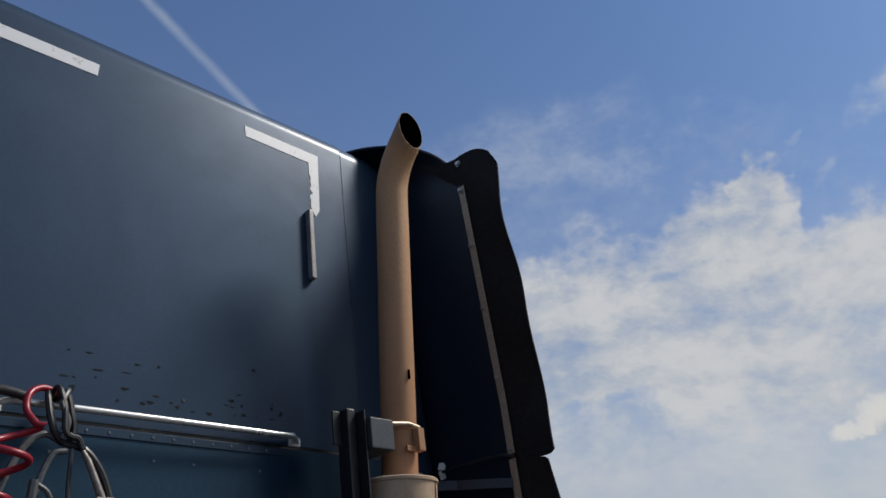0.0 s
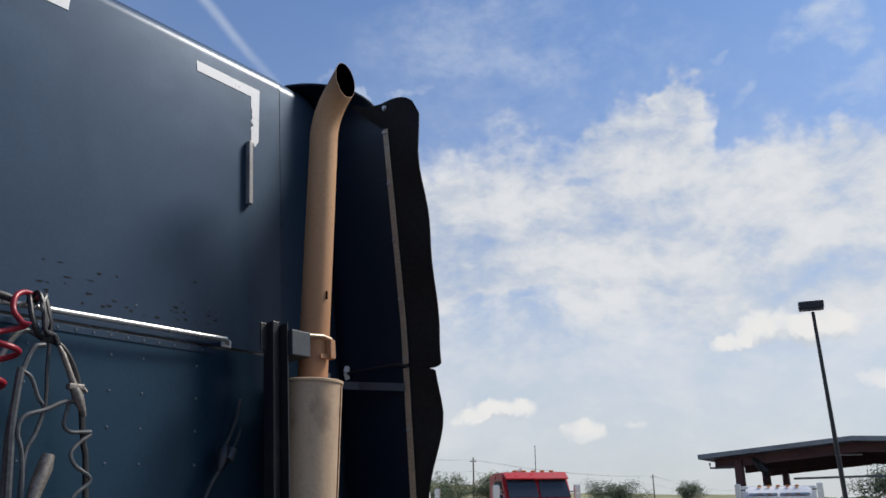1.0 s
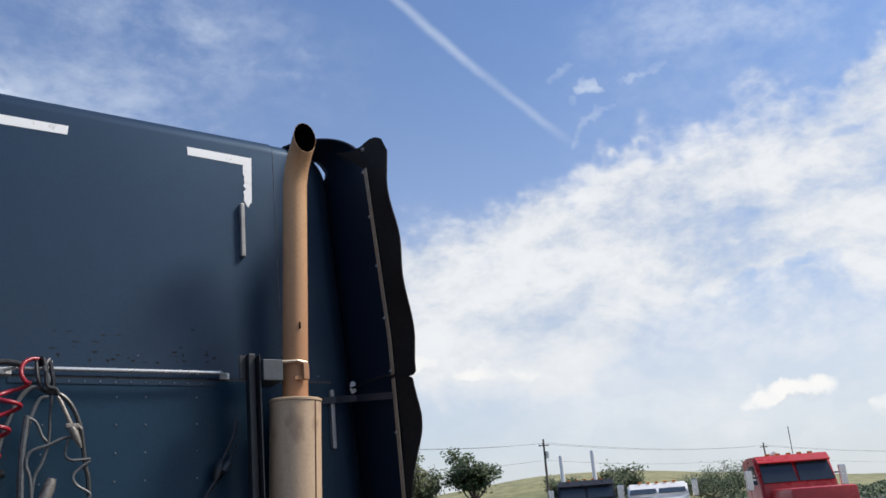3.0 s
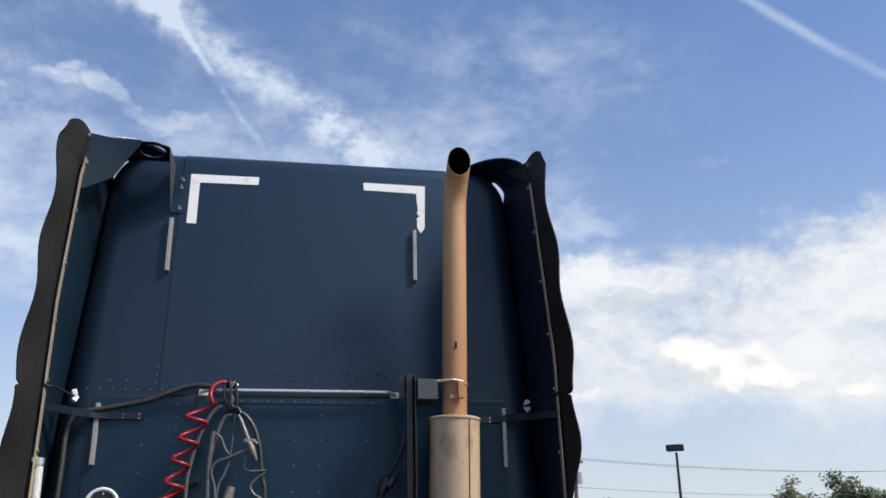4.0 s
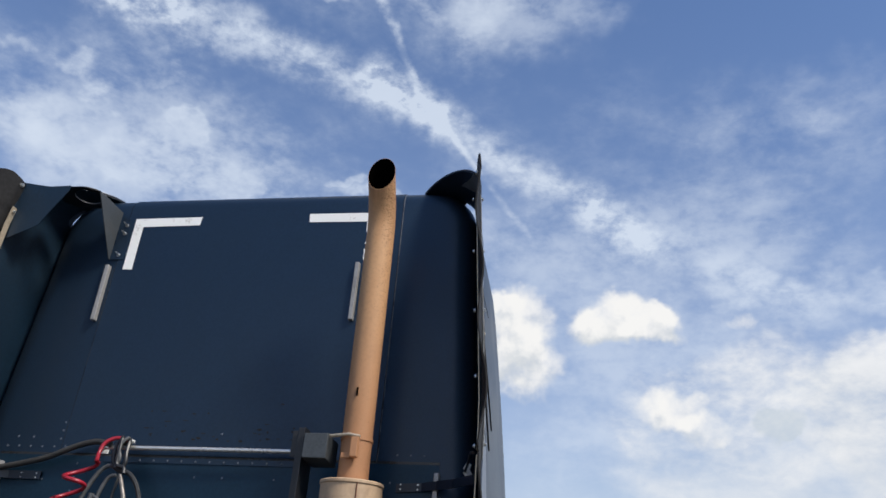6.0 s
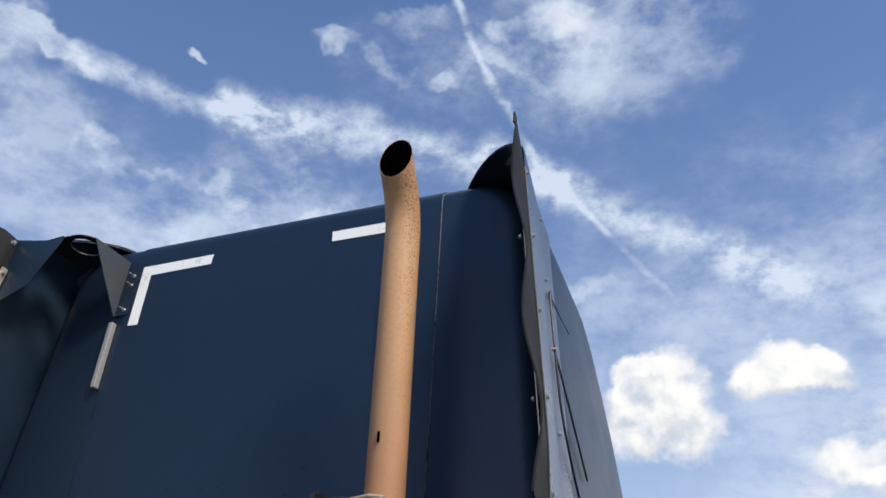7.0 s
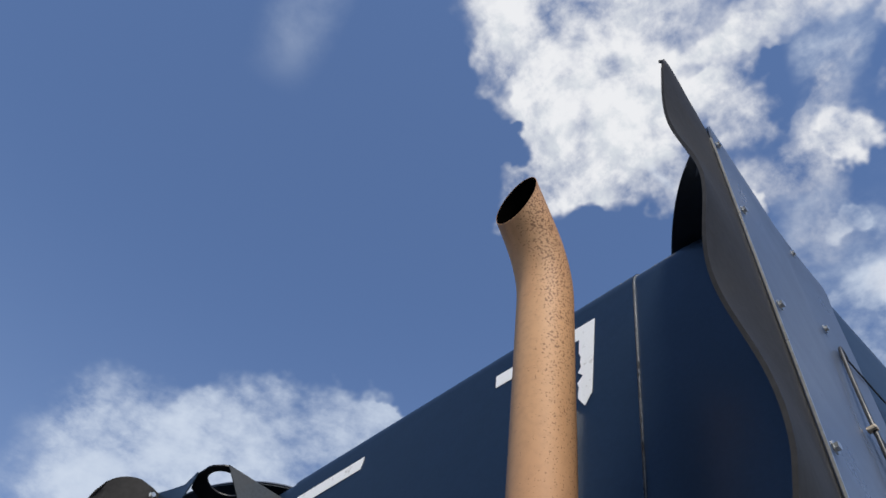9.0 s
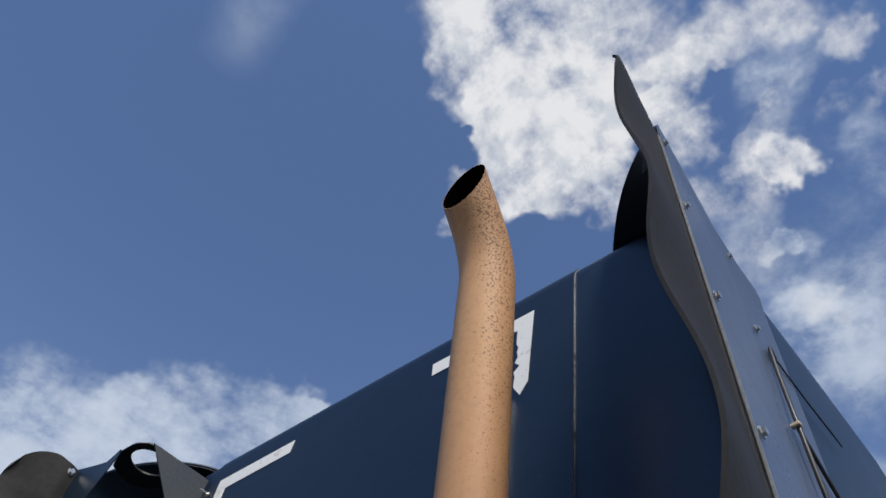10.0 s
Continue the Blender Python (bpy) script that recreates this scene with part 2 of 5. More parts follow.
    heaps = [
        (-5.4, 20.8, 3.2, 2.3, 1), (-7.0, 21.0, 2.2, 1.9, 0.9), (-4.2, 17.6, 3.2, 2.4, 0.9), (-8, 18.0, 2.4, 2.6, 0.9), (3.0, 21.0, 3.2, 1.9, 1), (5.2, 20.5, 2.0, 1.5, 0.8),
        (0.6, 20.2, 2.0, 1.4, 0.7), (10.8, 20.3, 1.5, 0.8, 0.65), (5.8, 14.9, 2.4, 1.4, 0.85), (8.2, 13.6, 2.2, 1.1, 0.6), (19.3, 9.4, 1.3, 0.6, 0.7), (16.4, 7.0, 1.3, 0.6, 0.6),
        (14.5, 17.0, 1.5, 1.2, 0.4), (26.3, 12.0, 1.9, 1.6, 1), (29.6, 11.2, 2.8, 1.5, 1), (32.6, 10.2, 1.9, 0.9, 0.85), (28, 9.9, 3.0, 0.8, 0.6), (36.7, 9.2, 1.7, 0.6, 0.8),
        (40.6, 8.9, 1.1, 0.5, 0.75), (57.7, 6.0, 2.4, 0.85, 1), (55.5, 5.6, 1.4, 0.5, 0.7), (63.2, 4.5, 1.6, 0.7, 0.8), (66.5, 4.9, 0.9, 0.4, 0.6), (75.7, 10.7, 2.3, 1.2, 1),
        (79.0, 10.4, 2.0, 1.1, 0.95), (73.2, 9.8, 1.3, 0.6, 0.8), (81.5, 7.0, 1.5, 0.7, 0.8)]
    low_where, low_above = field(tight, heaps), field(tight, heaps, 1.1)
    knob = g.noise(n, 30.0, 5.0, 0.5, 0.1)
    knob_up = g.noise(g.vec("ADD", n, Vector((0.006, 0.0, 0.016))), 30.0, 5.0, 0.5, 0.1)
    low_density = total([g.math("MINIMUM", low_where, 1.0), g.math("MULTIPLY", g.step(low_where, 0.0, 0.3), total([spread(knob, 1.3), spread(fine, 0.5)]))])
    high, low = g.step(high_density, 0.08, 1.35), g.step(low_density, 0.15, 1.08, 0.0, 0.95)
    high_shade = g.math("MULTIPLY", g.step(high_density, 0.5, 1.3), g.step(g.math("SUBTRACT", tuft, tuft_up), 0.06, -0.10))
    low_shade = g.step(total([g.math("MULTIPLY", g.math("SUBTRACT", g.math("MINIMUM", low_above, 1.3), g.math("MINIMUM", low_where, 1.3)), 1.1), g.math("MULTIPLY", g.math("SUBTRACT", knob_up, knob), 2.6), spread(fine, 0.5)]), -0.40, 0.75)
    grey_wisps = g.step(total([field(tight, [(22.4, 15.9, 2.4, 0.75), (24.6, 15.7, 1.5, 0.6, 0.8), (12.7, 14.1, 1.9, 1.1), (12.3, 13.4, 1.4, 1.2, 0.7), (26, 12.3, 0.9, 1.4, 0.7)]), spread(knob, 0.9)]), 0.34, 0.95, 0.0, 0.5)

    blue = g.mix(1.0, sky.outputs[0], (0.53, 0.88, 1.30), "MULTIPLY")
    haze = g.math("MULTIPLY", g.math("POWER", g.math("SUBTRACT", 1.0, g.math("MAXIMUM", z, 0.0)), 4.2), 0.96)
    c = g.mix(haze, blue, (6.45, 6.6, 6.6))
    soft_white = (6.2, 6.95, 8.1)
    c = g.mix(veil, c, soft_white)
    c = g.mix(bank, c, g.mix(g.step(g.math("ADD", g.math("MULTIPLY", bank_noise, 0.5), 0.5), 0.05, 0.75), (5.1, 5.6, 6.2), (8.0, 8.1, 8.25)))
    c = g.mix(cirrus, c, soft_white)
    c = g.mix(g.math("MINIMUM", streaks, 0.85), c, soft_white)
    c = g.mix(high, c, g.mix(high_shade, (8.1, 8.2, 8.45), (6.4, 6.8, 7.3)))
    c = g.mix(grey_wisps, c, (4.9, 5.6, 6.2))
    c = g.mix(low, c, g.mix(low_shade, (8.7, 8.6, 8.4), (6.1, 6.4, 6.7)))
    g.put(back.inputs[0], c)
    back.inputs[1].default_value = 0.1


make_world()
sun = new("sun", bpy.data.lights.new("sun", "SUN"))
sun.data.energy, sun.data.angle, sun.data.color = 4.0, radians(12.0), (1.0, 0.93, 0.84)
sun.matrix_world = look(way(SUN_AZ, SUN_EL) * 60, (0, 0, 0))

# ---- materials ----
def material(name, color, rough=0.5, metal=0.0, grain=40.0, vary=0.25, stain=(0, 0, 0), stains=0.0, stain_scale=3.0, bump=0.0, coat=0.0, spread=0.12, gloss=0.5):
    """A surface with fine grain, broad stains and slight relief; lengths are metres."""
    m = bpy.data.materials.new(name)
    m.use_nodes = True
    g = Nodes(m.node_tree)
    out, b = g.add("ShaderNodeOutputMaterial"), g.add("ShaderNodeBsdfPrincipled")
    g.tree.links.new(b.outputs[0], out.inputs[0])
    co = g.add("ShaderNodeTexCoord").outputs["Object"]
    fine, broad = g.noise(co, grain, 6.0, 0.6), g.noise(co, stain_scale, 7.0, 0.65, 0.5)
    light = tuple(min(1.0, c * (1 + vary)) for c in color)
    dark = tuple(c * (1 - vary) for c in color)
    c = g.mix(g.step(fine, 0.3, 0.7), dark, light)
    if stains:
        c = g.mix(g.math("MULTIPLY", g.step(broad, 0.5, 0.5 + spread), stains), c, stain)
    g.put(b.inputs["Base Color"], c)
    g.put(b.inputs["Roughness"], g.step(broad, 0.25, 0.75, max(0.02, rough - 0.06), min(1.0, rough + 0.08)))
    b.inputs["Metallic"].default_value = metal
    b.inputs["Specular IOR Level"].default_value = 0.3 if coat else gloss
    b.inputs["Coat Weight"].default_value, b.inputs["Coat Roughness"].default_value, b.inputs["Coat IOR"].default_value = coat, 0.27, 1.5
    if bump:
        bn = g.add("ShaderNodeBump")
        bn.inputs["Strength"].default_value, bn.inputs["Distance"].default_value = bump, 0.004
        g.put(bn.inputs["Height"], fine)
        g.put(b.inputs["Normal"], bn.outputs[0])
    return m


BLUE = material("blue_paint", (0.018, 0.039, 0.071), 0.58, 0.82, 90, 0.06, (0.023, 0.044, 0.074), 0.5, 1.6, 0.015, coat=0.40, spread=0.3)
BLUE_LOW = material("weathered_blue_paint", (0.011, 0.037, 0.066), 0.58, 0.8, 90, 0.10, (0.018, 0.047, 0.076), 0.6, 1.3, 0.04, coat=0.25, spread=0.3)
BLUE_SIDE = material("blue_side_paint", (0.075, 0.095, 0.14), 0.3, 0.0, 90, 0.08, (0.07, 0.09, 0.13), 0.3, 2.2, 0.02, spread=0.3)
# inner-face paint with sunlight put into its colour; LINER is the dark copy
LIT_LINER = material("lit_liner", (0.0035, 0.014, 0.028), 0.4, 0.0, 70, 0.2, (0.008, 0.022, 0.036), 0.5, 2.5, 0.05, spread=0.3)
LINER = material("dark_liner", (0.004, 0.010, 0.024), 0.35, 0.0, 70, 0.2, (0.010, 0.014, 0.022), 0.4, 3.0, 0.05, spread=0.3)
RUBBER = material("rubber", (0.014, 0.0135, 0.014), 0.66, 0.0, 60, 0.25, (0.034, 0.031, 0.028), 0.55, 4.0, 0.15, spread=0.35, gloss=0.22)
SEAL = material("sealant", (0.012, 0.012, 0.013), 0.25, 0.0, 80, 0.2)
TRIM = material("bare_aluminium", (0.60, 0.50, 0.37), 0.45, 0.6, 120, 0.2, (0.30, 0.24, 0.18), 0.5, 9.0, 0.1, spread=0.3)
STEEL = material("galvanised_steel", (0.62, 0.62, 0.60), 0.3, 0.9, 150, 0.15, (0.35, 0.32, 0.28), 0.3, 14.0)
CHROME = material("polished_rail", (0.80, 0.78, 0.74), 0.22, 0.7, 60, 0.06, (0.5, 0.46, 0.4), 0.25, 10.0)
BLACK = material("black_paint", (0.012, 0.013, 0.016), 0.42, 0.0, 90, 0.25, (0.05, 0.04, 0.035), 0.4, 7.0, 0.08)
GREY_PLATE = material("grey_plate", (0.055, 0.063, 0.070), 0.5, 0.2, 90, 0.15, (0.06, 0.06, 0.06), 0.4, 8.0, 0.06)
STRIP = material("grey_strip", (0.34, 0.33, 0.32), 0.4, 0.3, 140, 0.2, (0.18, 0.17, 0.16), 0.4, 12.0, 0.05)
TAPE = material("white_tape", (0.90, 0.90, 0.88), 0.35, 0.0, 160, 0.03, (0.50, 0.47, 0.42), 0.6, 26.0, 0.05, spread=0.10)
for _n in TAPE.node_tree.nodes:
    if _n.type == "MAP_RANGE" and abs(_n.inputs[1].default_value - 0.5) < 1e-4:
        _n.inputs[1].default_value, _n.inputs[2].default_value = 0.58, 0.64
RED_HOSE = material("red_hose", (0.30, 0.014, 0.028), 0.34, 0.0, 50, 0.2, (0.2, 0.01, 0.015), 0.5, 12.0)
BLACK_HOSE = material("black_hose", (0.032, 0.031, 0.030), 0.4, 0.0, 60, 0.3, (0.09, 0.08, 0.07), 0.5, 9.0, 0.1, spread=0.3)
DULL = material("dull_fitting", (0.22, 0.20, 0.18), 0.5, 0.5, 90, 0.3, (0.10, 0.08, 0.06), 0.5, 20.0, 0.1)
WHITE = material("white_paint", (0.78, 0.78, 0.77), 0.3, 0.0, 30, 0.05, (0.6, 0.58, 0.55), 0.3, 3.0)


def exhaust_paint(name, color, low, speckle_top):
    """Heat-bleached tan paint over steel: brown low down, rust speckles towards the open end, sooty blotches."""
    m = bpy.data.materials.new(name)
    m.use_nodes = True
    g = Nodes(m.node_tree)
    out, b = g.add("ShaderNodeOutputMaterial"), g.add("ShaderNodeBsdfPrincipled")
    g.tree.links.new(b.outputs[0], out.inputs[0])
    co = g.add("ShaderNodeTexCoord").outputs["Object"]
    sep = g.add("ShaderNodeSeparateXYZ")
    g.put(sep.inputs[0], co)
    z = sep.outputs[2]
    stretched = g.vec("MULTIPLY", co, (1.0, 1.0, 0.25))
    broad, fine, spots = g.noise(stretched, 7.0, 6.0, 0.6, 0.4), g.noise(co, 70.0, 5.0, 0.6), g.noise(co, 210.0, 2.0, 0.5)
    c = g.mix(g.step(broad, 0.35, 0.7), color, low)
    c = g.mix(g.math("MULTIPLY", g.step(fine, 0.4, 0.75), 0.35), c, tuple(k * 0.62 for k in color))
    blotch = g.math("MULTIPLY", g.step(g.noise(g.vec("MULTIPLY", co, (1.0, 1.0, 0.55)), 7.0, 4.0, 0.5, 0.3), 0.54, 0.74), 0.7)
    c = g.mix(blotch if not speckle_top else g.math("MULTIPLY", blotch, 0.25), c, (0.13, 0.085, 0.06))
    if speckle_top:
        c = g.mix(g.math("MULTIPLY", g.step(g.math("ADD", z, g.math("MULTIPLY", g.math("SUBTRACT", broad, 0.5), 0.9)), 3.15, 2.35), 0.6), c, (0.37, 0.175, 0.095))
        near_end = g.math("MULTIPLY", g.step(z, 2.5, 3.55, 0.015, 0.175), g.step(g.math("ADD", sep.outputs[0], g.math("MULTIPLY", g.math("SUBTRACT", broad, 0.5), 0.12)), 0.75, 0.80, 0.0, 1.0))
        c = g.mix(g.math("MULTIPLY", g.step(g.math("ADD", spots, near_end), 0.69, 0.75), 0.8), c, (0.14, 0.06, 0.03))
        c = g.mix(g.math("MULTIPLY", g.step(g.math("ADD", broad, g.step(z, 3.44, 3.66, 0.0, 0.36)), 0.62, 0.95), 0.62), c, (0.17, 0.095, 0.06))
    g.put(b.inputs["Base Color"], c)
    b.inputs["Roughness"].default_value, b.inputs["Specular IOR Level"].default_value = 0.62, 0.3
    bn = g.add("ShaderNodeBump")
    bn.inputs["Strength"].default_value, bn.inputs["Distance"].default_value = 0.12, 0.002
    g.put(bn.inputs["Height"], fine)
    g.put(b.inputs["Normal"], bn.outputs[0])
    return m


PIPE = exhaust_paint("pipe_paint", (0.56, 0.325, 0.170), (0.50, 0.262, 0.126), True)
MUFFLER = exhaust_paint("muffler_paint", (0.56, 0.41, 0.28), (0.48, 0.33, 0.21), False)
RIVET_PAINT = material("painted_rivet", (0.10, 0.12, 0.15), 0.35, 0.3, 120, 0.3)
SOOT = material("soot", (0.0015, 0.0013, 0.0012), 1.0, 0.0, 60, 0.3)
SOOT.node_tree.nodes["Principled BSDF"].inputs["Specular IOR Level"].default_value = 0.0


# ---- mesh helpers ----
def part(name, bm, mat, parent=None, label="", smooth=False):
    """Links a bmesh as one mesh object, under a thing or a part."""
    me = bpy.data.meshes.new(name)
    bmesh.ops.recalc_face_normals(bm, faces=bm.faces)
    bm.to_mesh(me)
    bm.free()
    me.materials.append(mat)
    if smooth:
        me.polygons.foreach_set("use_smooth", [True] * len(me.polygons))
        me.set_sharp_from_angle(angle=radians(38))
    ob = new(name, me)
    ob.parent = parent
    return tagged(ob, label)


def thing(name, at, label, category, group="", kind=""):
    ob = new(name)
    ob.empty_display_size = 0.2
    ob.matrix_world = at
    return tagged(ob, label, category, group, kind)


def add_box(bm, x0, x1, y0, y1, z0, z1, m=None):
    vs = [bm.verts.new((x, y, z)) for z in (z0, z1) for x, y in ((x0, y0), (x1, y0), (x1, y1), (x0, y1))]
    if m is not None:
        for v in vs:
            v.co = m @ v.co
    for f in ((0, 1, 2, 3), (7, 6, 5, 4), (0, 4, 5, 1), (1, 5, 6, 2), (2, 6, 7, 3), (3, 7, 4, 0)):
        bm.faces.new([vs[i] for i in f])
    return vs


def box(x0, x1, y0, y1, z0, z1, bevel=0.0, m=None):
    bm = bmesh.new()
    add_box(bm, x0, x1, y0, y1, z0, z1, m)
    if bevel:
        bmesh.ops.bevel(bm, geom=bm.edges[:], offset=bevel, segments=2, affect="EDGES", profile=0.6)
    return bm


def prism(points, offset, bevel=0.0):
    """A flat polygon of 3D points given thickness along offset."""
    bm = bmesh.new()
    off = Vector(offset)
    a = [bm.verts.new(p) for p in points]
    b = [bm.verts.new(Vector(p) + off) for p in points]
    bm.faces.new(a)
    bm.faces.new(b[::-1])
    for i in range(len(a)):
        j = (i + 1) % len(a)
        bm.faces.new((a[i], b[i], b[j], a[j]))
    if bevel:
        bmesh.ops.bevel(bm, geom=bm.edges[:], offset=bevel, segments=1, affect="EDGES")
    return bm


def smooth_line(points, steps=8):
    """A Catmull-Rom curve through the points."""
    p = [Vector(q) for q in points]
    p = [p[0] * 2 - p[1]] + p + [p[-1] * 2 - p[-2]]
    out = []
    for i in range(1, len(p) - 2):
        for k in range(steps):
            t = k / steps
            out.append(0.5 * ((2 * p[i]) + (p[i + 1] - p[i - 1]) * t + (2 * p[i - 1] - 5 * p[i] + 4 * p[i + 1] - p[i + 2]) * t * t
                              + (3 * p[i] - p[i - 1] - 3 * p[i + 1] + p[i + 2]) * t ** 3))
    return out + [p[-2]]


def add_tube(bm, line, radius, sides=10, caps=True):
    """A round bar along a line; radius is one number or one for each point."""
    pts = [Vector(p) for p in line]
    radii = radius if isinstance(radius, (list, tuple)) else [radius] * len(pts)
    up, rings = None, []
    for i, p in enumerate(pts):
        d = (pts[min(i + 1, len(pts) - 1)] - pts[max(i - 1, 0)]).normalized()
        if up is None:
            up = d.orthogonal()
        up = (up - d * up.dot(d)).normalized()
        side = d.cross(up)
        rings.append([bm.verts.new(p + radii[i] * (math.cos(a) * up + math.sin(a) * side)) for a in (2 * math.pi * k / sides for k in range(sides))])
    for r, s in zip(rings, rings[1:]):
        for k in range(sides):
            bm.faces.new((r[k], r[(k + 1) % sides], s[(k + 1) % sides], s[k]))
    if caps:
        bm.faces.new(rings[0][::-1])
        bm.faces.new(rings[-1])
    return rings


def tube(line, radius, sides=10, caps=True):
    bm = bmesh.new()
    add_tube(bm, line, radius, sides, caps)
    return bm


def sheet(rows, thick):
    """A grid of points (rows of equal length) given thickness along its normals."""
    bm = bmesh.new()
    nr, nc = len(rows), len(rows[0])
    pts = [[Vector(p) for p in r] for r in rows]

    def normal(i, j):
        du = pts[min(i + 1, nr - 1)][j] - pts[max(i - 1, 0)][j]
        dv = pts[i][min(j + 1, nc - 1)] - pts[i][max(j - 1, 0)]
        n = du.cross(dv)
        return n.normalized() if n.length > 1e-9 else Vector((0, 0, 1))

    a = [[bm.verts.new(pts[i][j]) for j in range(nc)] for i in range(nr)]
    b = [[bm.verts.new(pts[i][j] + normal(i, j) * thick) for j in range(nc)] for i in range(nr)]
    for i in range(nr - 1):
        for j in range(nc - 1):
            bm.faces.new((a[i][j], a[i][j + 1], a[i + 1][j + 1], a[i + 1][j]))
            bm.faces.new((b[i][j], b[i + 1][j], b[i + 1][j + 1], b[i][j + 1]))
    rim = [(0, j) for j in range(nc)] + [(i, nc - 1) for i in range(1, nr)] + [(nr - 1, j) for j in range(nc - 2, -1, -1)] + [(i, 0) for i in range(nr - 2, 0, -1)]
    for k in range(len(rim)):
        (i, j), (p, q) = rim[k], rim[(k + 1) % len(rim)]
        bm.faces.new((a[i][j], b[i][j], b[p][q], a[p][q]))
    return bm


def bolt_mesh(radius, length, head):
    """A hexagonal head on a washer, with a stub of thread; it points along -y from the origin."""
    bm = bmesh.new()
    add_tube(bm, [(0, 0, 0), (0, -0.0025, 0)], head * 1.45, 10)
    add_tube(bm, [(0, -0.0025, 0), (0, -0.0025 - head * 0.8, 0)], head, 6)
    if length:
        add_tube(bm, [(0, -0.0025 - head * 0.8, 0), (0, -length, 0)], radius, 6)
    return bm


# ---- the lorry ----
truck = thing("semi_truck", LEAN, "dark blue semi truck with tall sleeper cab and tan exhaust stack", "truck")


def hw(z):
    """Half the cab's width at height z: the sides lean in a little towards the roof."""
    return 1.185 - 0.055 * (z - 2.9)


def body_ring(y, inset_side, inset_top, top):
    """One cross-section of the sleeper: sides, rounded roof edges."""
    cx, cz = 0.92, top - 0.22
    rx, rz = hw(cz) - cx - inset_side, 0.22 - inset_top
    half = [(hw(1.15) - inset_side, 1.15)]
    for k in range(1, 7):
        zz = 1.15 + (cz - 1.15) * k / 7
        half.append((hw(zz) - inset_side, zz))
    for k in range(9):
        a = math.pi / 2 * k / 8
        half.append((cx + rx * math.cos(a), cz + rz * math.sin(a)))
    half += [(0.6, top - inset_top), (0.3, top - inset_top)]
    ring = half + [(0.0, top - inset_top)] + [(-x, z) for x, z in half[::-1]]
    return [(x, y, z) for x, z in ring]


def sleeper_body():
    rings = []
    for k in range(9):
        a = math.pi / 2 * k / 8
        rings.append(body_ring(0.11 * (1 - math.cos(a)), 0.13 * (1 - math.sin(a)), 0.099 * (1 - math.sin(a)), 3.857))
    for y, top in ((0.5, 3.857), (0.95, 3.832), (1.15, 3.76), (1.35, 3.64), (1.55, 3.49), (1.72, 3.32), (1.88, 3.1), (2.0, 2.8)):
        rings.append(body_ring(y, 0.0 if y < 1 else (y - 1) * 0.04, 0.0, top))
    bm = bmesh.new()
    vs = [[bm.verts.new(p) for p in r] for r in rings]
    for r, s in zip(vs, vs[1:]):
        for k in range(len(r) - 1):
            bm.faces.new((r[k], r[k + 1], s[k + 1], s[k]))
        bm.faces.new((r[-1], r[0], s[0], s[-1]))
    bm.faces.new(vs[0])
    bm.faces.new(vs[-1][::-1])
    return bm


part("sleeper_shell", sleeper_body(), BLUE, truck, "dark blue painted sleeper shell with rounded edges", smooth=True)


def rear_panel(x0, x1, z0, over_top, thick=0.005):
    """A skin plate on the rear wall; over_top carries it round the roof edge."""
    prof = [(-thick, z0), (-thick, z0 + 0.4), (-thick, z0 + 0.8)]
    if over_top:
        for k in range(10):
            a = math.pi / 2 * k / 9
            prof.append((0.11 * (1 - math.cos(a)) - thick * math.cos(a), 3.758 + 0.099 * math.sin(a) + thick * math.sin(a)))
        prof.append((0.6, 3.857 + thick))
    else:
        prof = [(-thick, z0), (-thick, z0 + 0.6), (-thick, 2.412)]
    n = 12
    return sheet([[(x0 + (x1 - x0) * i / n, y, z) for y, z in prof] for i in range(n + 1)], -thick * 0.9)


part("upper_wall_panel", rear_panel(-0.742, 0.7692, 2.424, True), BLUE, truck, "smooth dark blue centre skin panel", smooth=True)
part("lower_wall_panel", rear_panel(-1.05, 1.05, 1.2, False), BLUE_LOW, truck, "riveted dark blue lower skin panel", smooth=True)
# pale strip: the right seam's glint put into colour, broken by dark patches
SEAM_GLINT = material("seam_glint", (0.24, 0.25, 0.27), 0.4, 0.3, 90, 0.3, (0.012, 0.013, 0.015), 0.9, 7.0, spread=0.1)
for x, proud, wide, mat in ((-0.745, 0.003, 0.0015, SEAL), (0.7702, 0.0062, 0.0010, SEAL), (0.7722, 0.0035, 0.0008, SEAM_GLINT)):
    bm = bmesh.new()
    prof = [(-proud, 2.42), (-proud, 3.752)] + [(0.11 * (1 - math.cos(a)) - proud * math.cos(a), 3.758 + 0.099 * math.sin(a) + proud * 0.4 * math.sin(a)) for a in (math.pi / 2 * k / 9 for k in range(10))]
    rows = [[(x + wide * k, y, z) for y, z in prof] for k in (-1, 1)] + [[(x + wide, y + proud + 0.004, z - 0.006) for y, z in prof], [(x - wide, y + proud + 0.004, z - 0.006) for y, z in prof]]
    vs = [[bm.verts.new(p) for p in r] for r in rows]
    for i in range(4):
        for j in range(len(prof) - 1):
            bm.faces.new((vs[i][j], vs[i][j + 1], vs[(i + 1) % 4][j + 1], vs[(i + 1) % 4][j]))
    part("panel_seam", bm, mat, truck, "black sealed seam beside the panel" if mat is SEAL else "pale glint strip beside the seam")
part("seam_line", box(-1.05, 1.05, -0.003, 0.003, 2.412, 2.424), SEAL, truck, "dark horizontal seam under the panel")

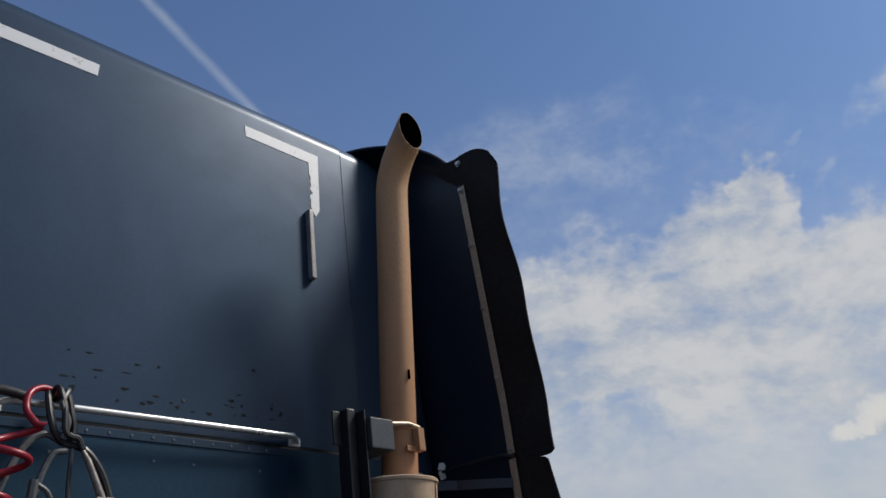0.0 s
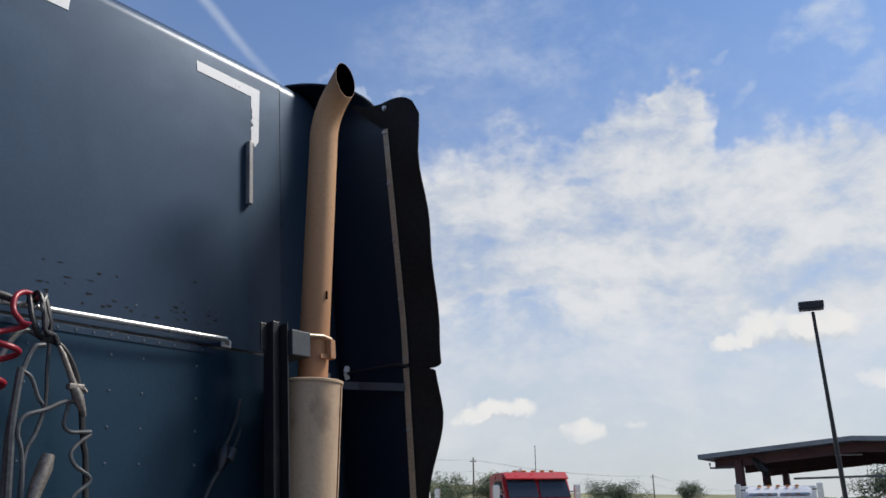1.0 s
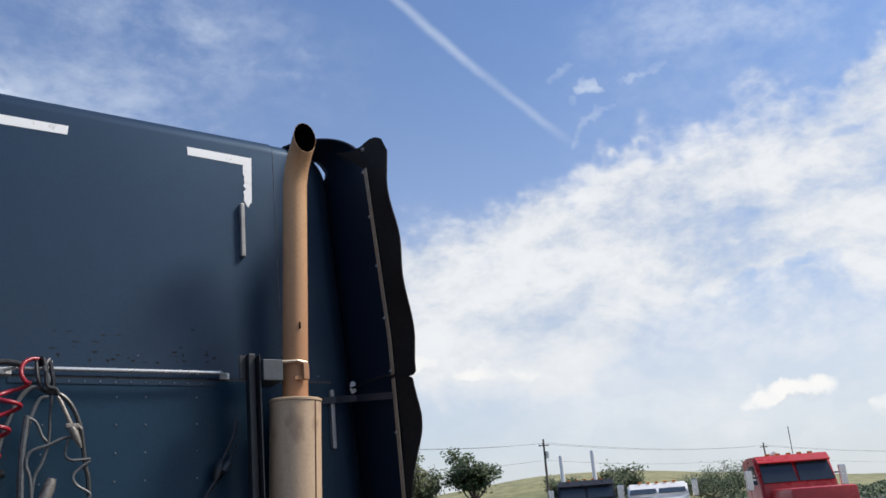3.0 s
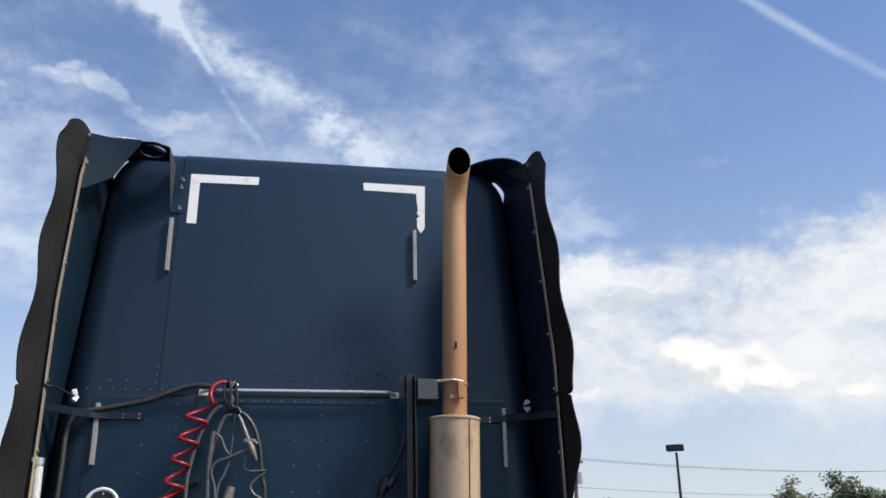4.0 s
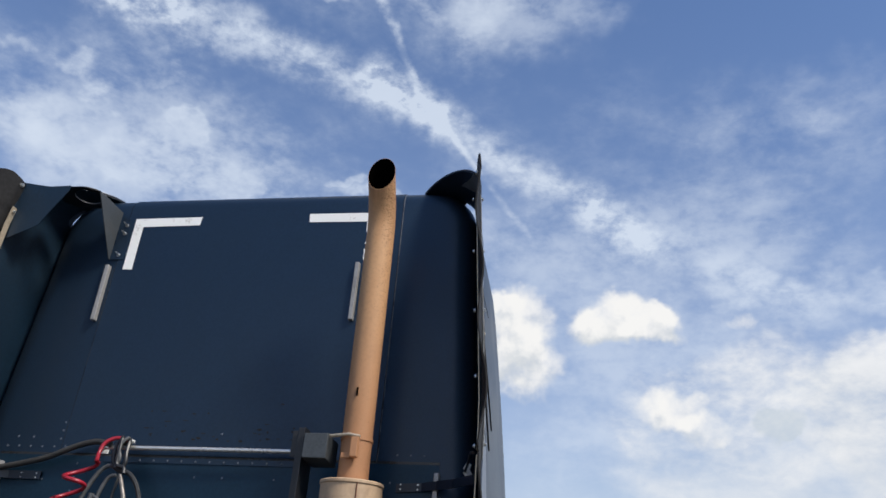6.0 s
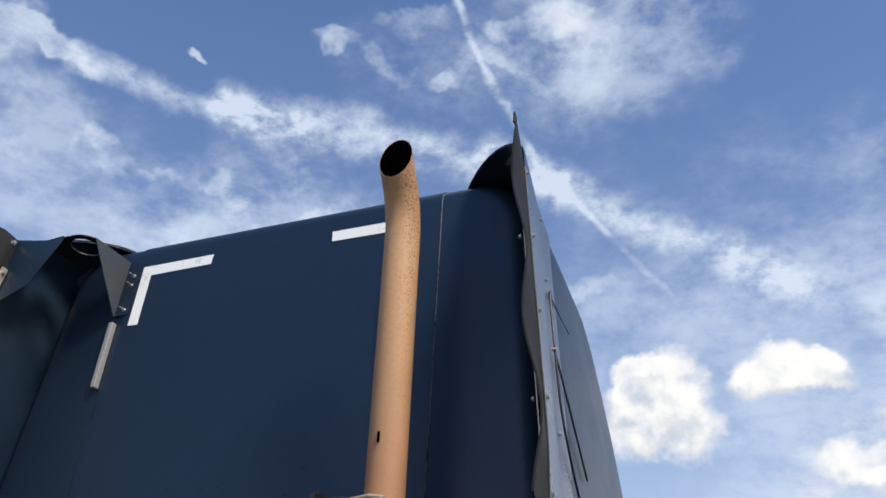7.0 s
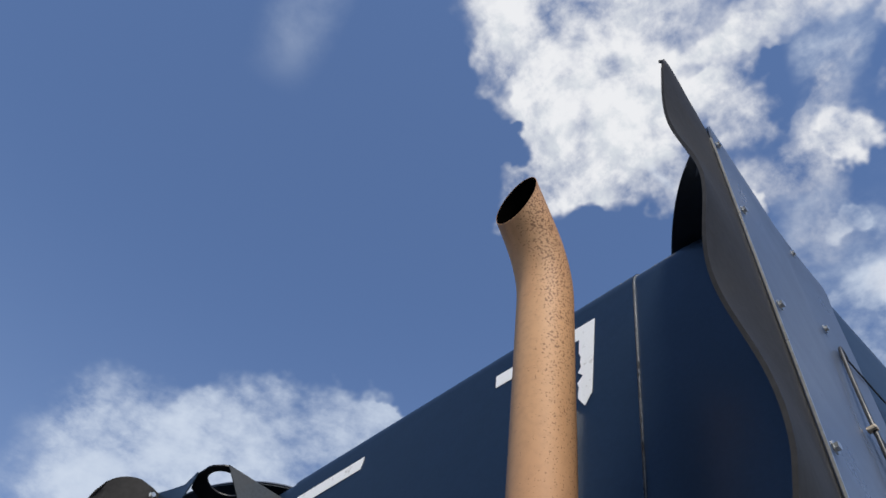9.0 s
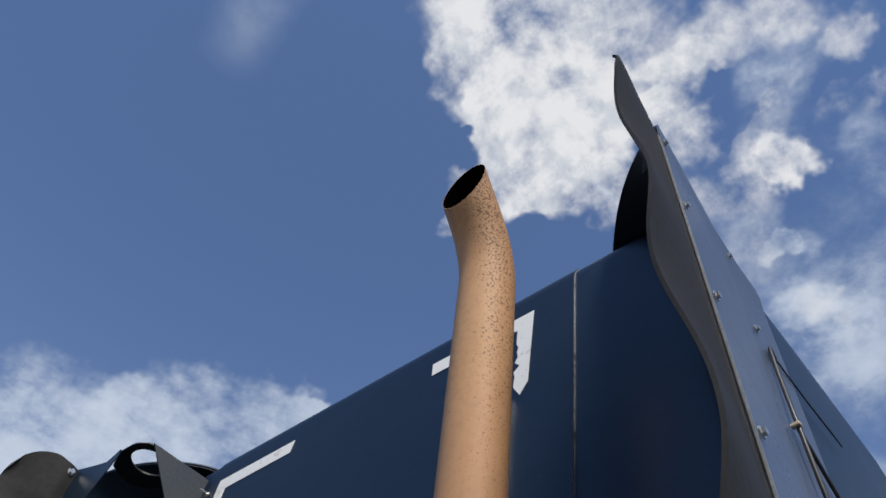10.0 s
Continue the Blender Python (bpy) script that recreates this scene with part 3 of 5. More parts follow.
# rivets of the skin
RIVET = bmesh.new()
bmesh.ops.create_uvsphere(RIVET, u_segments=8, v_segments=4, radius=0.0052)
bmesh.ops.scale(RIVET, vec=(1, 0.55, 1), verts=RIVET.verts)
rivet = part("rivet", RIVET, RIVET_PAINT, truck, "", smooth=True)
spots = [(x, z) for x in (-0.055, 0.077) for z in (2.328, 2.199, 2.071, 1.946, 1.82)]
spots += [(-0.64, 2.375 - 0.062 * k) for k in range(9)] + [(-0.795, 2.30 - 0.13 * k) for k in range(4)]
spots += [(-1.09 + 0.061 * k, 2.452) for k in range(8)] + [(-0.985, 2.497), (-0.905, 2.497), (-0.762, 2.57), (-0.762, 2.53), (-0.762, 2.49), (0.036, 2.527)]
spots += [(0.86, 2.452), (0.92, 2.452), (0.98, 2.452), (0.84, 2.33), (0.84, 2.2), (0.84, 2.07)]
spots += [(-0.40 + 0.0675 * k, 2.397) for k in range(12)]
spots += [(-0.362, 2.328 - 0.127 * k) for k in range(5)] + [(0.318, 2.328 - 0.127 * k) for k in range(5)]
for i, (x, z) in enumerate(spots):
    ob = rivet if i == 0 else new("rivet", rivet.data)
    ob.parent = truck
    ob.location = (x, -0.0095 if abs(z - 2.397) < 1e-6 else -0.0055 if z < 2.41 or -0.733 < x < 0.768 else 0.0, z)

# paint scuffs on the panel above the rail
rng = random.Random(5)
SCUFF = material("worn_primer", (0.007, 0.008, 0.010), 0.95, 0.0, 120, 0.4)
for i in range(34):
    bm = bmesh.new()
    cx, cz, n = rng.uniform(-0.35, 0.42), 2.49 + abs(rng.gauss(0, 0.075)), rng.randint(6, 9)
    w, h = rng.uniform(0.006, 0.022), rng.uniform(0.003, 0.009)
    bm.faces.new([bm.verts.new((cx + w * math.cos(2 * math.pi * k / n) * rng.uniform(0.5, 1), -0.0056, cz + h * math.sin(2 * math.pi * k / n) * rng.uniform(0.4, 1))) for k in range(n)])
    part("paint_chip", bm, SCUFF, truck)


# white reflective tape marks
def tape_mark(corner_x, corner_z, sx, length, drop, worn):
    """An L of tape: sx is the way its level arm runs."""
    r = random.Random(int(100 * abs(corner_x)))
    w = 0.052
    bm = bmesh.new()
    outline = [(corner_x, corner_z)]
    outline += [(corner_x + sx * length, corner_z + 0.002), (corner_x + sx * (length - 0.004), corner_z - w + 0.004)]
    outline += [(corner_x + sx * w, corner_z - w)]
    if worn:
        k = 14
        for i in range(1, k):
            outline.append((corner_x + sx * (w + (r.uniform(-0.016, 0.002) if i > 3 else 0)), corner_z - w - (drop - w) * i / k))
        outline += [(corner_x + sx * 0.028, corner_z - drop), (corner_x + sx * 0.006, corner_z - drop + 0.035)]
    else:
        outline += [(corner_x + sx * w * 1.05, corner_z - drop - 0.002), (corner_x + sx * 0.002, corner_z - drop)]
    return prism([(x, -0.0054, z) for x, z in outline], (0, -0.0012, 0))


part("reflective_tape", tape_mark(-0.701, 3.698, 1, 0.379, 0.308, False), TAPE, truck, "white tape corner mark")
part("reflective_tape", tape_mark(0.641, 3.702, -1, 0.366, 0.31, True), TAPE, truck, "peeling white tape corner mark")

# slim grey strips
for x, z0, z1, lean in ((-0.777, 3.093, 3.408, 0.006), (0.572, 3.09, 3.402, 0.0), (-1.020, 2.072, 2.375, 0.008), (1.043, 2.062, 2.373, -0.005)):
    bm = box(-0.011, 0.011, -0.03, -0.001, z0, z1, 0.004)
    for v in bm.verts:
        v.co.x += x + lean * (z1 - v.co.z) / (z1 - z0)
    part("marker_strip", bm, STRIP, truck, "slim grey upright strip")

# grab rail
BRIGHT = material("bright_zinc", (0.74, 0.74, 0.72), 0.35, 0.25, 120, 0.12, (0.45, 0.42, 0.38), 0.4, 16.0)
rail = part("grab_rail", tube([(-0.487, -0.06, 2.438), (0.413, -0.06, 2.440)], 0.0102, 14), CHROME, truck, "polished steel rail across the rear wall", smooth=True)
for x, s in ((-0.522, -1), (0.458, 1)):
    bm = box(x - 0.024, x + 0.024, -0.014, -0.004, 2.421, 2.453, 0.003)
    add_tube(bm, smooth_line([(x + s * 0.012, -0.012, 2.44), (x - s * 0.01, -0.03, 2.44), (x - s * 0.045, -0.06, 2.442)]), [0.0075 + 0.0027 * k / 16 for k in range(17)], 10)
    part("rail_foot", bm, BRIGHT, rail, "flattened bolted end")
    bm = bolt_mesh(0.003, 0, 0.007)
    bmesh.ops.translate(bm, verts=bm.verts, vec=(x + s * 0.012, -0.013, 2.438))
    part("bolt", bm, STEEL, rail)
part("rail_backing", box(-0.512, 0.408, -0.009, -0.005, 2.385, 2.41, 0.001), BLUE, rail, "riveted strip under the rail")

# ---- exhaust ----
A0, A1 = Vector((0.736, -0.225, 2.27)), Vector((0.754, -0.3125, 3.38))
AX = (A1 - A0).normalized()
TURN = 38
CUT, CUT_N = Vector((0.762, -0.449, 3.634)), Vector((0.0, -0.998, 0.06)).normalized()


def exhaust_pipe():
    """A straight stack that bends back by 30 degrees, with a near-upright cut end and a dark bore."""
    line = [A0 + (A1 - A0) * k / 10 for k in range(11)]
    bend, back = 0.30, Vector((0.05, -1, 0)).normalized()
    for k in range(1, 9):
        a = radians(TURN) * k / 8
        line.append(A1 + AX * (bend * math.sin(a)) + back * (bend * (1 - math.cos(a))))
    d = (AX * math.cos(radians(TURN)) + back * math.sin(radians(TURN))).normalized()
    cut_at, cut_n = CUT, CUT_N
    bm = bmesh.new()
    rings = []
    for r in (0.0635, 0.0622):
        got = add_tube(bm, line + [line[-1] + d * 0.05], r, 28, caps=False)
        for v in got[-1]:
            v.co += d * ((cut_at - v.co).dot(cut_n) / d.dot(cut_n))
        rings.append(got)
    for k in range(28):
        j = (k + 1) % 28
        bm.faces.new((rings[0][-1][k], rings[0][-1][j], rings[1][-1][j], rings[1][-1][k]))
    inner = {v for r in rings[1] for v in r}
    for f in bm.faces:
        if all(v in inner for v in f.verts):
            f.material_index = 1
    return bm


pipe = part("exhaust_pipe", exhaust_pipe(), PIPE, truck, "tan heat-bleached stack with rust-speckled turned end", smooth=True)
pipe.data.materials.append(SOOT)
part("scar", box(0.734, 0.741, -0.323, -0.314, 2.61, 2.645, 0.002), SOOT, pipe, "small dark scar in the paint")
part("bore", tube([A1 - AX * 0.16, A1 - AX * 0.15], 0.0620, 28), SOOT, pipe, "sooty dark bore")

LOW = A0 - AX * 1.0
muffler = part("muffler", tube([LOW, LOW + AX * 0.004, LOW + AX * 0.012] + [LOW + AX * (0.012 + 0.97 * k / 6) for k in range(1, 6)] + [A0 - AX * 0.012, A0 - AX * 0.003, A0],
                               [0.115, 0.123, 0.126] + [0.125] * 5 + [0.126, 0.1255, 0.121], 40), MUFFLER, truck, "tan muffler drum with dark heat stains", smooth=True)
bm = bmesh.new()
add_tube(bm, [A0 - AX * 0.014, A0 - AX * 0.010, A0 - AX * 0.001, A0 + AX * 0.003], [0.126, 0.1305, 0.1305, 0.126], 40)
part("rim", bm, MUFFLER, muffler, "rolled upper rim", smooth=True)
bm = bmesh.new()
add_tube(bm, [LOW + Vector((0.052, -0.1145, 0.0)), A0 + Vector((0.052, -0.1145, -0.012))], 0.0032, 6)
part("weld_seam", bm, material("rusty_seam", (0.16, 0.07, 0.04), 0.8, 0, 80, 0.3), muffler, "thin rusty weld seam")
part("inlet_pipe", tube([LOW - AX * 0.35, LOW], 0.06, 20), PIPE, truck, "exhaust pipe under the muffler", smooth=True)

# clamp that holds the stack
zc = A0 + AX * 0.172
clamp = part("stack_clamp", tube([zc - AX * 0.005, zc + AX * 0.005], 0.0675, 28), PIPE, truck, "tan band clamped round the stack", smooth=True)
part("tab", box(0.739, 0.768, -0.333, -0.303, 2.352, 2.432, 0.003), PIPE, clamp, "folded tan tab")
part("ear", box(0.699, 0.741, -0.314, -0.306, 2.352, 2.372, 0.002), PIPE, clamp)
part("clamp_rod", tube([(0.63, -0.290, 2.444), (0.72, -0.310, 2.448), (0.77, -0.308, 2.44)], 0.007, 8), TRIM, clamp, "pale bent rod")

# upright channel and box that carry the stack
post = part("mounting_post", box(0.488, 0.522, -0.26, -0.21, 1.2, 2.488, 0.004), BLACK, truck, "black steel upright beside the stack")
part("flange", box(0.526, 0.531, -0.30, -0.16, 1.2, 2.476, 0.001), BLACK, post)
part("side_plate", box(0.454, 0.487, -0.226, -0.218, 2.371, 2.484, 0.002), BLACK, post, "black plate bolted beside the upright")
part("spacer", box(0.489, 0.521, -0.21, -0.004, 1.30, 1.38, 0.003), BLACK, post)
part("gusset_box", box(0.537, 0.638, -0.317, -0.16, 2.346, 2.449, 0.004), GREY_PLATE, post, "grey folded steel box")

# ---- side extenders with their rubber edges ----
BOLT = None


def fx(z, s):
    """How far out the extender's rear edge stands at height z."""
    if z >= 3.57:
        return 1.208 - 0.12 * (z - 3.57)
    return 1.208 + 0.06 * min(3.57 - z, 1.0) if s > 0 else 1.216 + 0.012 * max(0.0, min(1.0, (3.57 - z) / 0.77)) - 0.03 * max(0.0, 2.8 - z)


def edge_x(z, s):
    """The rippled free edge of the rubber."""
    if s > 0:
        return 1.215 + 0.066 * max(0.0, min(3.6 - z, 1.05)) + 0.014 * math.cos(2 * math.pi * (z - 3.13) / 0.52) - 0.10 * max(0.0, 2.08 - z)
    return 1.258 + 0.015 * math.cos(2 * math.pi * (z - 3.05) / 0.53) + 0.012 * max(0.0, 2.9 - z)


def side_x(y, z, s):
    """The extender sheet's distance from the middle at depth y and height z."""
    z = min(z, 3.57)
    x0, bend = hw(z) + 0.008, max(0.0, ((0.24 - max(y, -0.315)) / 0.555 - 0.3) / 0.7)
    return x0 + (fx(z, s) - x0) * bend ** 0.9


def extender(s):
    """s = 1 or -1: the side. A sheet that hugs the cab side, flares to the rear and wraps over the roof edge."""
    global BOLT
    label = "dark blue side extender with black rubber edge"
    ext = part("side_extender", bmesh.new(), BLUE_SIDE, truck, label)
    cols = (0.0, 0.12, 0.3, 0.38, 0.5, 0.7, 0.85, 1.0)

    def side_rows(inward):
        return [[(s * (side_x(0.24 - 0.555 * u, z, s) - inward), 0.24 - 0.555 * u, z) for u in cols] for z in (1.3 + 2.27 * k / 24 for k in range(25))]

    def wrap_rows(gap, cut):
        """The top, over the rounded roof edge; its rear edge draws forward towards the roof."""
        out = []
        for k in range(21):
            t = k / 20
            a = radians(97 if s > 0 else 101) * t
            rear = -0.315 + 0.365 * t ** 1.7 + cut
            front = 0.24 - 0.17 * max(0.0, min(1.0, (t - 0.14) * 8)) * max(0.0, min(1.0, (0.60 - t) / 0.1))
            row = []
            for u in cols:
                y = front + (rear - front) * u
                flare = max(0.0, min(1.0, (0.08 - y) / 0.39))
                bulge = (0.024 if s > 0 else 0.016) * math.sin(math.pi * min(1.0, t / 0.8)) ** 2
                wide = hw(3.6) + 0.009 - 0.895 + gap + bulge + (fx(3.57, s) - hw(3.6) - 0.009) * flare ** 0.9 * (1 - 0.3 * t)
                tall = 0.246 + gap + bulge * 0.8 + (0.030 * flare if s > 0 else 0.006 * t - 0.040 * flare * (1 - t))
                row.append((s * (0.895 + wide * math.cos(a)), y, 3.60 + tall * math.sin(a)))
            out.append(row)
        return out

    bm = sheet(side_rows(0.0) + wrap_rows(0.0, 0.0), 0.005 * s)
    bm.to_mesh(ext.data)
    bm.free()
    ext.data.polygons.foreach_set("use_smooth", [True] * len(ext.data.polygons))
    ext.data.set_sharp_from_angle(angle=radians(30))
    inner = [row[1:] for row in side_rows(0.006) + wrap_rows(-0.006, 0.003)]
    # left face carries the sunlit tone in its colour, right the dark copy
    part("liner", sheet(inner, -0.002 * s), LINER if s > 0 else LIT_LINER, ext, "dark navy inner face" if s > 0 else "inner face in its sunlit teal", smooth=True)

    # rubber flaps, rippled along their free edge
    def flap(z0, z1, round_top, phase):
        nz, nu = 64, 12
        rows = []
        for i in range(nz + 1):
            z = z0 + (z1 - z0) * i / nz
            free = (-0.504 if s > 0 else -0.505) - 0.008 * math.sin(z * 9 + phase) + 0.16 * max(0.0, 2.15 - z) + (0.03 if s > 0 and not round_top else 0.0)
            row = []
            for j in range(nu + 1):
                reach = max(0.0, (z - 3.60) / 0.14) if s > 0 and round_top else 0.0
                y = -0.30 + 0.12 * reach + (free + 0.30 - 0.12 * reach) * j / nu
                u = (-0.20 - y) / (-0.20 - free)
                zz = z
                if round_top and z > z1 - 0.16:
                    # a rounded ear at the free edge, hollowed towards the bolt row
                    lift = (z - (z1 - 0.16)) / 0.16
                    ear = max(0.0, (u - 0.62) / 0.38)
                    hollow = 0.022 if s > 0 else 0.0
                    zz = z - lift * 0.11 * (1 - math.sqrt(max(0.0, 1 - ear ** 2))) - lift * hollow * math.exp(-((u - 0.18) / 0.20) ** 2) - lift * (0.0 if s > 0 else 0.09) * max(0.0, 0.62 - u)
                elif not round_top and z > z1 - 0.03:
                    zz = z - (z - z1 + 0.03) / 0.03 * 0.014 * max(0.0, (u - 0.9) / 0.1) ** 2
                if round_top and z < z0 + 0.03:
                    zz = z + (z0 + 0.03 - z) / 0.03 * 0.014 * max(0.0, (u - 0.9) / 0.1) ** 2
                base = side_x(y, z, s) - 0.0065 - 0.10 * max(0.0, z - 3.6) - 0.55 * reach * max(0.0, y + 0.32)
                row.append((s * (base + (edge_x(z, s) - base) * max(0.0, (u - 0.44) / 0.56) ** 1.1), y, zz))
            rows.append(row)
        return sheet(rows, 0.006 * s)

    part("rubber_flap", flap(2.3505, 3.742 if s > 0 else 3.762, True, 0.4 if s > 0 else 1.5), RUBBER, ext, "rippled black rubber edge", smooth=True)
    part("rubber_flap", flap(1.55, 2.3495, False, 1.2 if s > 0 else 0.2), RUBBER, ext, "lower rippled black rubber edge", smooth=True)

    # the bare cut edge of the sheet, against the rubber
    rows = [[(s * (fx(z, s) + 0.0022), -0.3165, z), (s * (fx(z, s) + 0.0058), -0.3165, z)] for z in (2.36 + (3.59 - 2.36) * k / 20 for k in range(21))]
    part("sheet_edge", sheet(rows, 0.003), STEEL, ext, "bright bare edge of the sheet")

    # aluminium trim strip inside, in two lengths
    for z0, z1 in ((2.39, 3.585), (1.6, 2.37)):
        rows = [[(s * (fx(z0 + (z1 - z0) * k / 12, s) - (0.012 + 0.003 * (3.57 - z0 - (z1 - z0) * k / 12) if s > 0 else 0.022)), y, z0 + (z1 - z0) * k / 12) for y in (-0.305, -0.337)] for k in range(13)]
        part("trim_strip", sheet(rows, -0.004 * s), TRIM, ext, "weathered aluminium strip")

    # bolt heads outside along the two rows, and inside along the strip
    if BOLT is None:
        ob = part("bolt", bolt_mesh(0.003, 0.0, 0.0066), STEEL, ext)
        BOLT = ob.data
        bpy.data.objects.remove(ob)
    for z in (3.572, 3.297, 3.006, 2.709, 2.42, 2.1):
        for side in (1, -1):
            b = new("bolt", BOLT)
            b.parent = ext
            b.matrix_basis = pose(s * (fx(z, s) + (0.006 if side > 0 else -0.028)), -0.300 if side > 0 else -0.321, z - (0 if side > 0 else 0.012), 0, 0, 90 * s * side)
    for z in (3.655, 3.368, 2.75):
        b = new("bolt", BOLT)
        b.parent = ext
        b.matrix_basis = pose(s * (hw(z) + 0.016), 0.095, z, 0, 0, 90 * s)
    b = new("bolt", BOLT)
    b.parent = ext
    b.matrix_basis = pose(s * (fx(3.57, s) - 0.016), -0.325, 3.705 if s > 0 else 3.722, 0, 0, -90 * s) @ Matrix.Scale(1.5, 4)
    return ext


right = extender(1)
left = extender(-1)

# struts from the extenders to the wall, with the flat feet bolted on
for s in (1, -1):
    run = [(1.238, -0.315, 2.262), (1.20, -0.25, 2.272), (1.13, -0.13, 2.288), (1.05, -0.05, 2.298), (0.98, -0.016, 2.296), (0.87, -0.012, 2.290)] if s > 0 else \
          [(1.195, -0.31, 2.270), (1.16, -0.24, 2.280), (1.11, -0.13, 2.290), (1.045, -0.05, 2.296), (0.96, -0.016, 2.296), (0.80, -0.012, 2.296)]
    strut = part("extender_strut", sheet([[(s * x, y, z), (s * x, y, z + 0.036)] for x, y, z in run], 0.006),
                 LINER, truck, "dark flat strut bracing the extender")
    for x in (run[-1][0] + 0.095, run[-1][0] + 0.02):
        for z in (2.322, 2.302):
            b = new("bolt", BOLT)
            b.parent = strut
            b.matrix_basis = pose(s * x, -0.019, z) @ Matrix.Scale(0.4, 4)
    cx, cy = (1.165, 0.085) if s > 0 else (1.11, 0.0)
    latch = part("extender_rod", tube(smooth_line([(s * (cx + 0.075), -0.34, 2.375), (s * (cx + 0.055), -0.29, 2.388), (s * (cx + 0.03), -0.20 + cy * 0.5, 2.388), (s * cx, -0.115 + cy, 2.384)]), 0.006, 8), BLACK, truck, "thin black rod to a white clip", smooth=True)
    bm = box(-0.012, 0.012, -0.012, 0.010, 0.002, 0.034, 0.005, pose(s * cx, -0.105 + cy, 2.388, 10, 24 * s, 20))
    add_box(bm, -0.011, 0.014, -0.010, 0.010, -0.030, 0.0, pose(s * cx + 0.002, -0.105 + cy, 2.388, -12, -28 * s, 35))
    part("clip", bm, WHITE, latch, "small white clip")

# outside, on the right extender: a wire rod and a thick cable held by a clip
part("cable_clip", box(1.192, 1.211, 0.078, 0.091, 3.061, 3.070, 0.003), TRIM, right, "small bright clip")
part("wire_rod", tube([(1.199, 0.10, 3.07), (1.202, 0.30, 2.93), (1.205, 0.55, 2.74)], 0.0042, 8), BLACK, right, "thin black wire stay")
part("door_cable", tube(smooth_line([(1.180, 0.150, 3.318), (1.181, 0.135, 3.330), (1.183, 0.122, 3.318), (1.192, 0.105, 3.2), (1.204, 0.088, 3.06), (1.213, 0.11, 2.86), (1.22, 0.18, 2.72), (1.22, 0.34, 2.58)]), 0.0045, 10), BLACK, right, "black hooked wire rod", smooth=True)
# thin tube that stands in for the cab side's panel seam
part("cab_side_seam", tube([(1.180, 0.15, 3.320), (1.176, 0.30, 3.326), (1.174, 0.48, 3.333)], 0.0022, 6), BLACK, right, "thin black line along the cab side")

# ---- bracket shelf at the left roof corner ----
shelf = part("corner_bracket", prism([(-0.792, -0.008, 3.738), (-0.792, -0.25, 3.724), (-0.792, -0.02, 3.452), (-0.792, -0.008, 3.448)], (0.004, 0, 0)), GREY_PLATE, truck, "grey triangular bracket plate on the roof corner")
part("flange", box(-0.788, -0.712, -0.009, -0.006, 3.448, 3.68, 0.001), BLUE, shelf, "flange bolted to the wall")
for z in (3.655, 3.605, 3.475):
    bm = bolt_mesh(0.0035, 0.034, 0.0065)
    bmesh.ops.translate(bm, verts=bm.verts, vec=(-0.742, -0.009, z))
    part("bolt", bm, STEEL, shelf)


def shelf_plate():
    """A level plate with a round hole."""
    bm = bmesh.new()
    c, r, n = Vector((-0.885, -0.195, 3.728)), 0.068, 28
    outer = [(-0.792, -0.25), (-0.85, -0.288), (-0.94, -0.29), (-1.02, -0.26), (-1.06, -0.17), (-1.0, -0.10), (-0.90, -0.085), (-0.792, -0.085)]
    def on_outline(a):
        d = Vector((math.cos(a), math.sin(a)))
        best = None
        for (x0, y0), (x1, y1) in zip(outer, outer[1:] + outer[:1]):
            ex, ey = x1 - x0, y1 - y0
            den = d.x * ey - d.y * ex
            if abs(den) < 1e-9:
                continue
            t = ((x0 - c.x) * ey - (y0 - c.y) * ex) / den
            q = ((x0 - c.x) * d.y - (y0 - c.y) * d.x) / den
            if t > 0 and -1e-6 <= q <= 1 + 1e-6 and (best is None or t < best):
                best = t
        return (c.x + d.x * best, c.y + d.y * best)
    layers = []
    for z in (3.722, 3.727):
        inn = [bm.verts.new((c.x + r * math.cos(2 * math.pi * k / n), c.y + r * math.sin(2 * math.pi * k / n), z)) for k in range(n)]
        out = [bm.verts.new((*on_outline(2 * math.pi * k / n), z)) for k in range(n)]
        layers.append((inn, out))
    for k in range(n):
        j = (k + 1) % n
        for inn, out in layers:
            bm.faces.new((inn[k], inn[j], out[j], out[k]))
        bm.faces.new((layers[0][0][k], layers[1][0][k], layers[1][0][j], layers[0][0][j]))
        bm.faces.new((layers[0][1][k], layers[0][1][j], layers[1][1][j], layers[1][1][k]))
    return bm


part("shelf", shelf_plate(), BLACK, shelf, "black shelf plate with a round hole")
# gusset coloured with the same sunlit tone as the left inner face
part("side_gusset", sheet([[(-0.932, -0.288, 3.705), (-0.995, -0.284, 3.60), (-1.05, -0.280, 3.50), (-1.19, -0.292, 3.42)],
                           [(-0.932, -0.290, 3.731), (-1.045, -0.274, 3.737), (-1.12, -0.286, 3.743), (-1.205, -0.304, 3.750)]], 0.004), LIT_LINER, shelf, "bent gusset to the extender in its sunlit teal", smooth=True)

# gas spring and round vent low on the wall
spring = part("gas_spring", tube([(-1.130, -0.30, 1.35), (-1.165, -0.30, 2.03)], 0.017, 14), BRIGHT, left, "chrome gas spring", smooth=True)
part("cap", tube([(-1.165, -0.30, 2.025), (-1.1665, -0.30, 2.058)], 0.021, 14), STEEL, spring, smooth=True)
part("pivot", box(-1.215, -1.165, -0.315, -0.29, 2.04, 2.062, 0.004), STEEL, spring)
bm = bmesh.new()
ring = [(-0.943 + 0.072 * math.cos(a), -0.014, 1.890 + 0.072 * math.sin(a)) for a in (2 * math.pi * k / 32 for k in range(33))]
add_tube(bm, ring, 0.009, 8, caps=False)
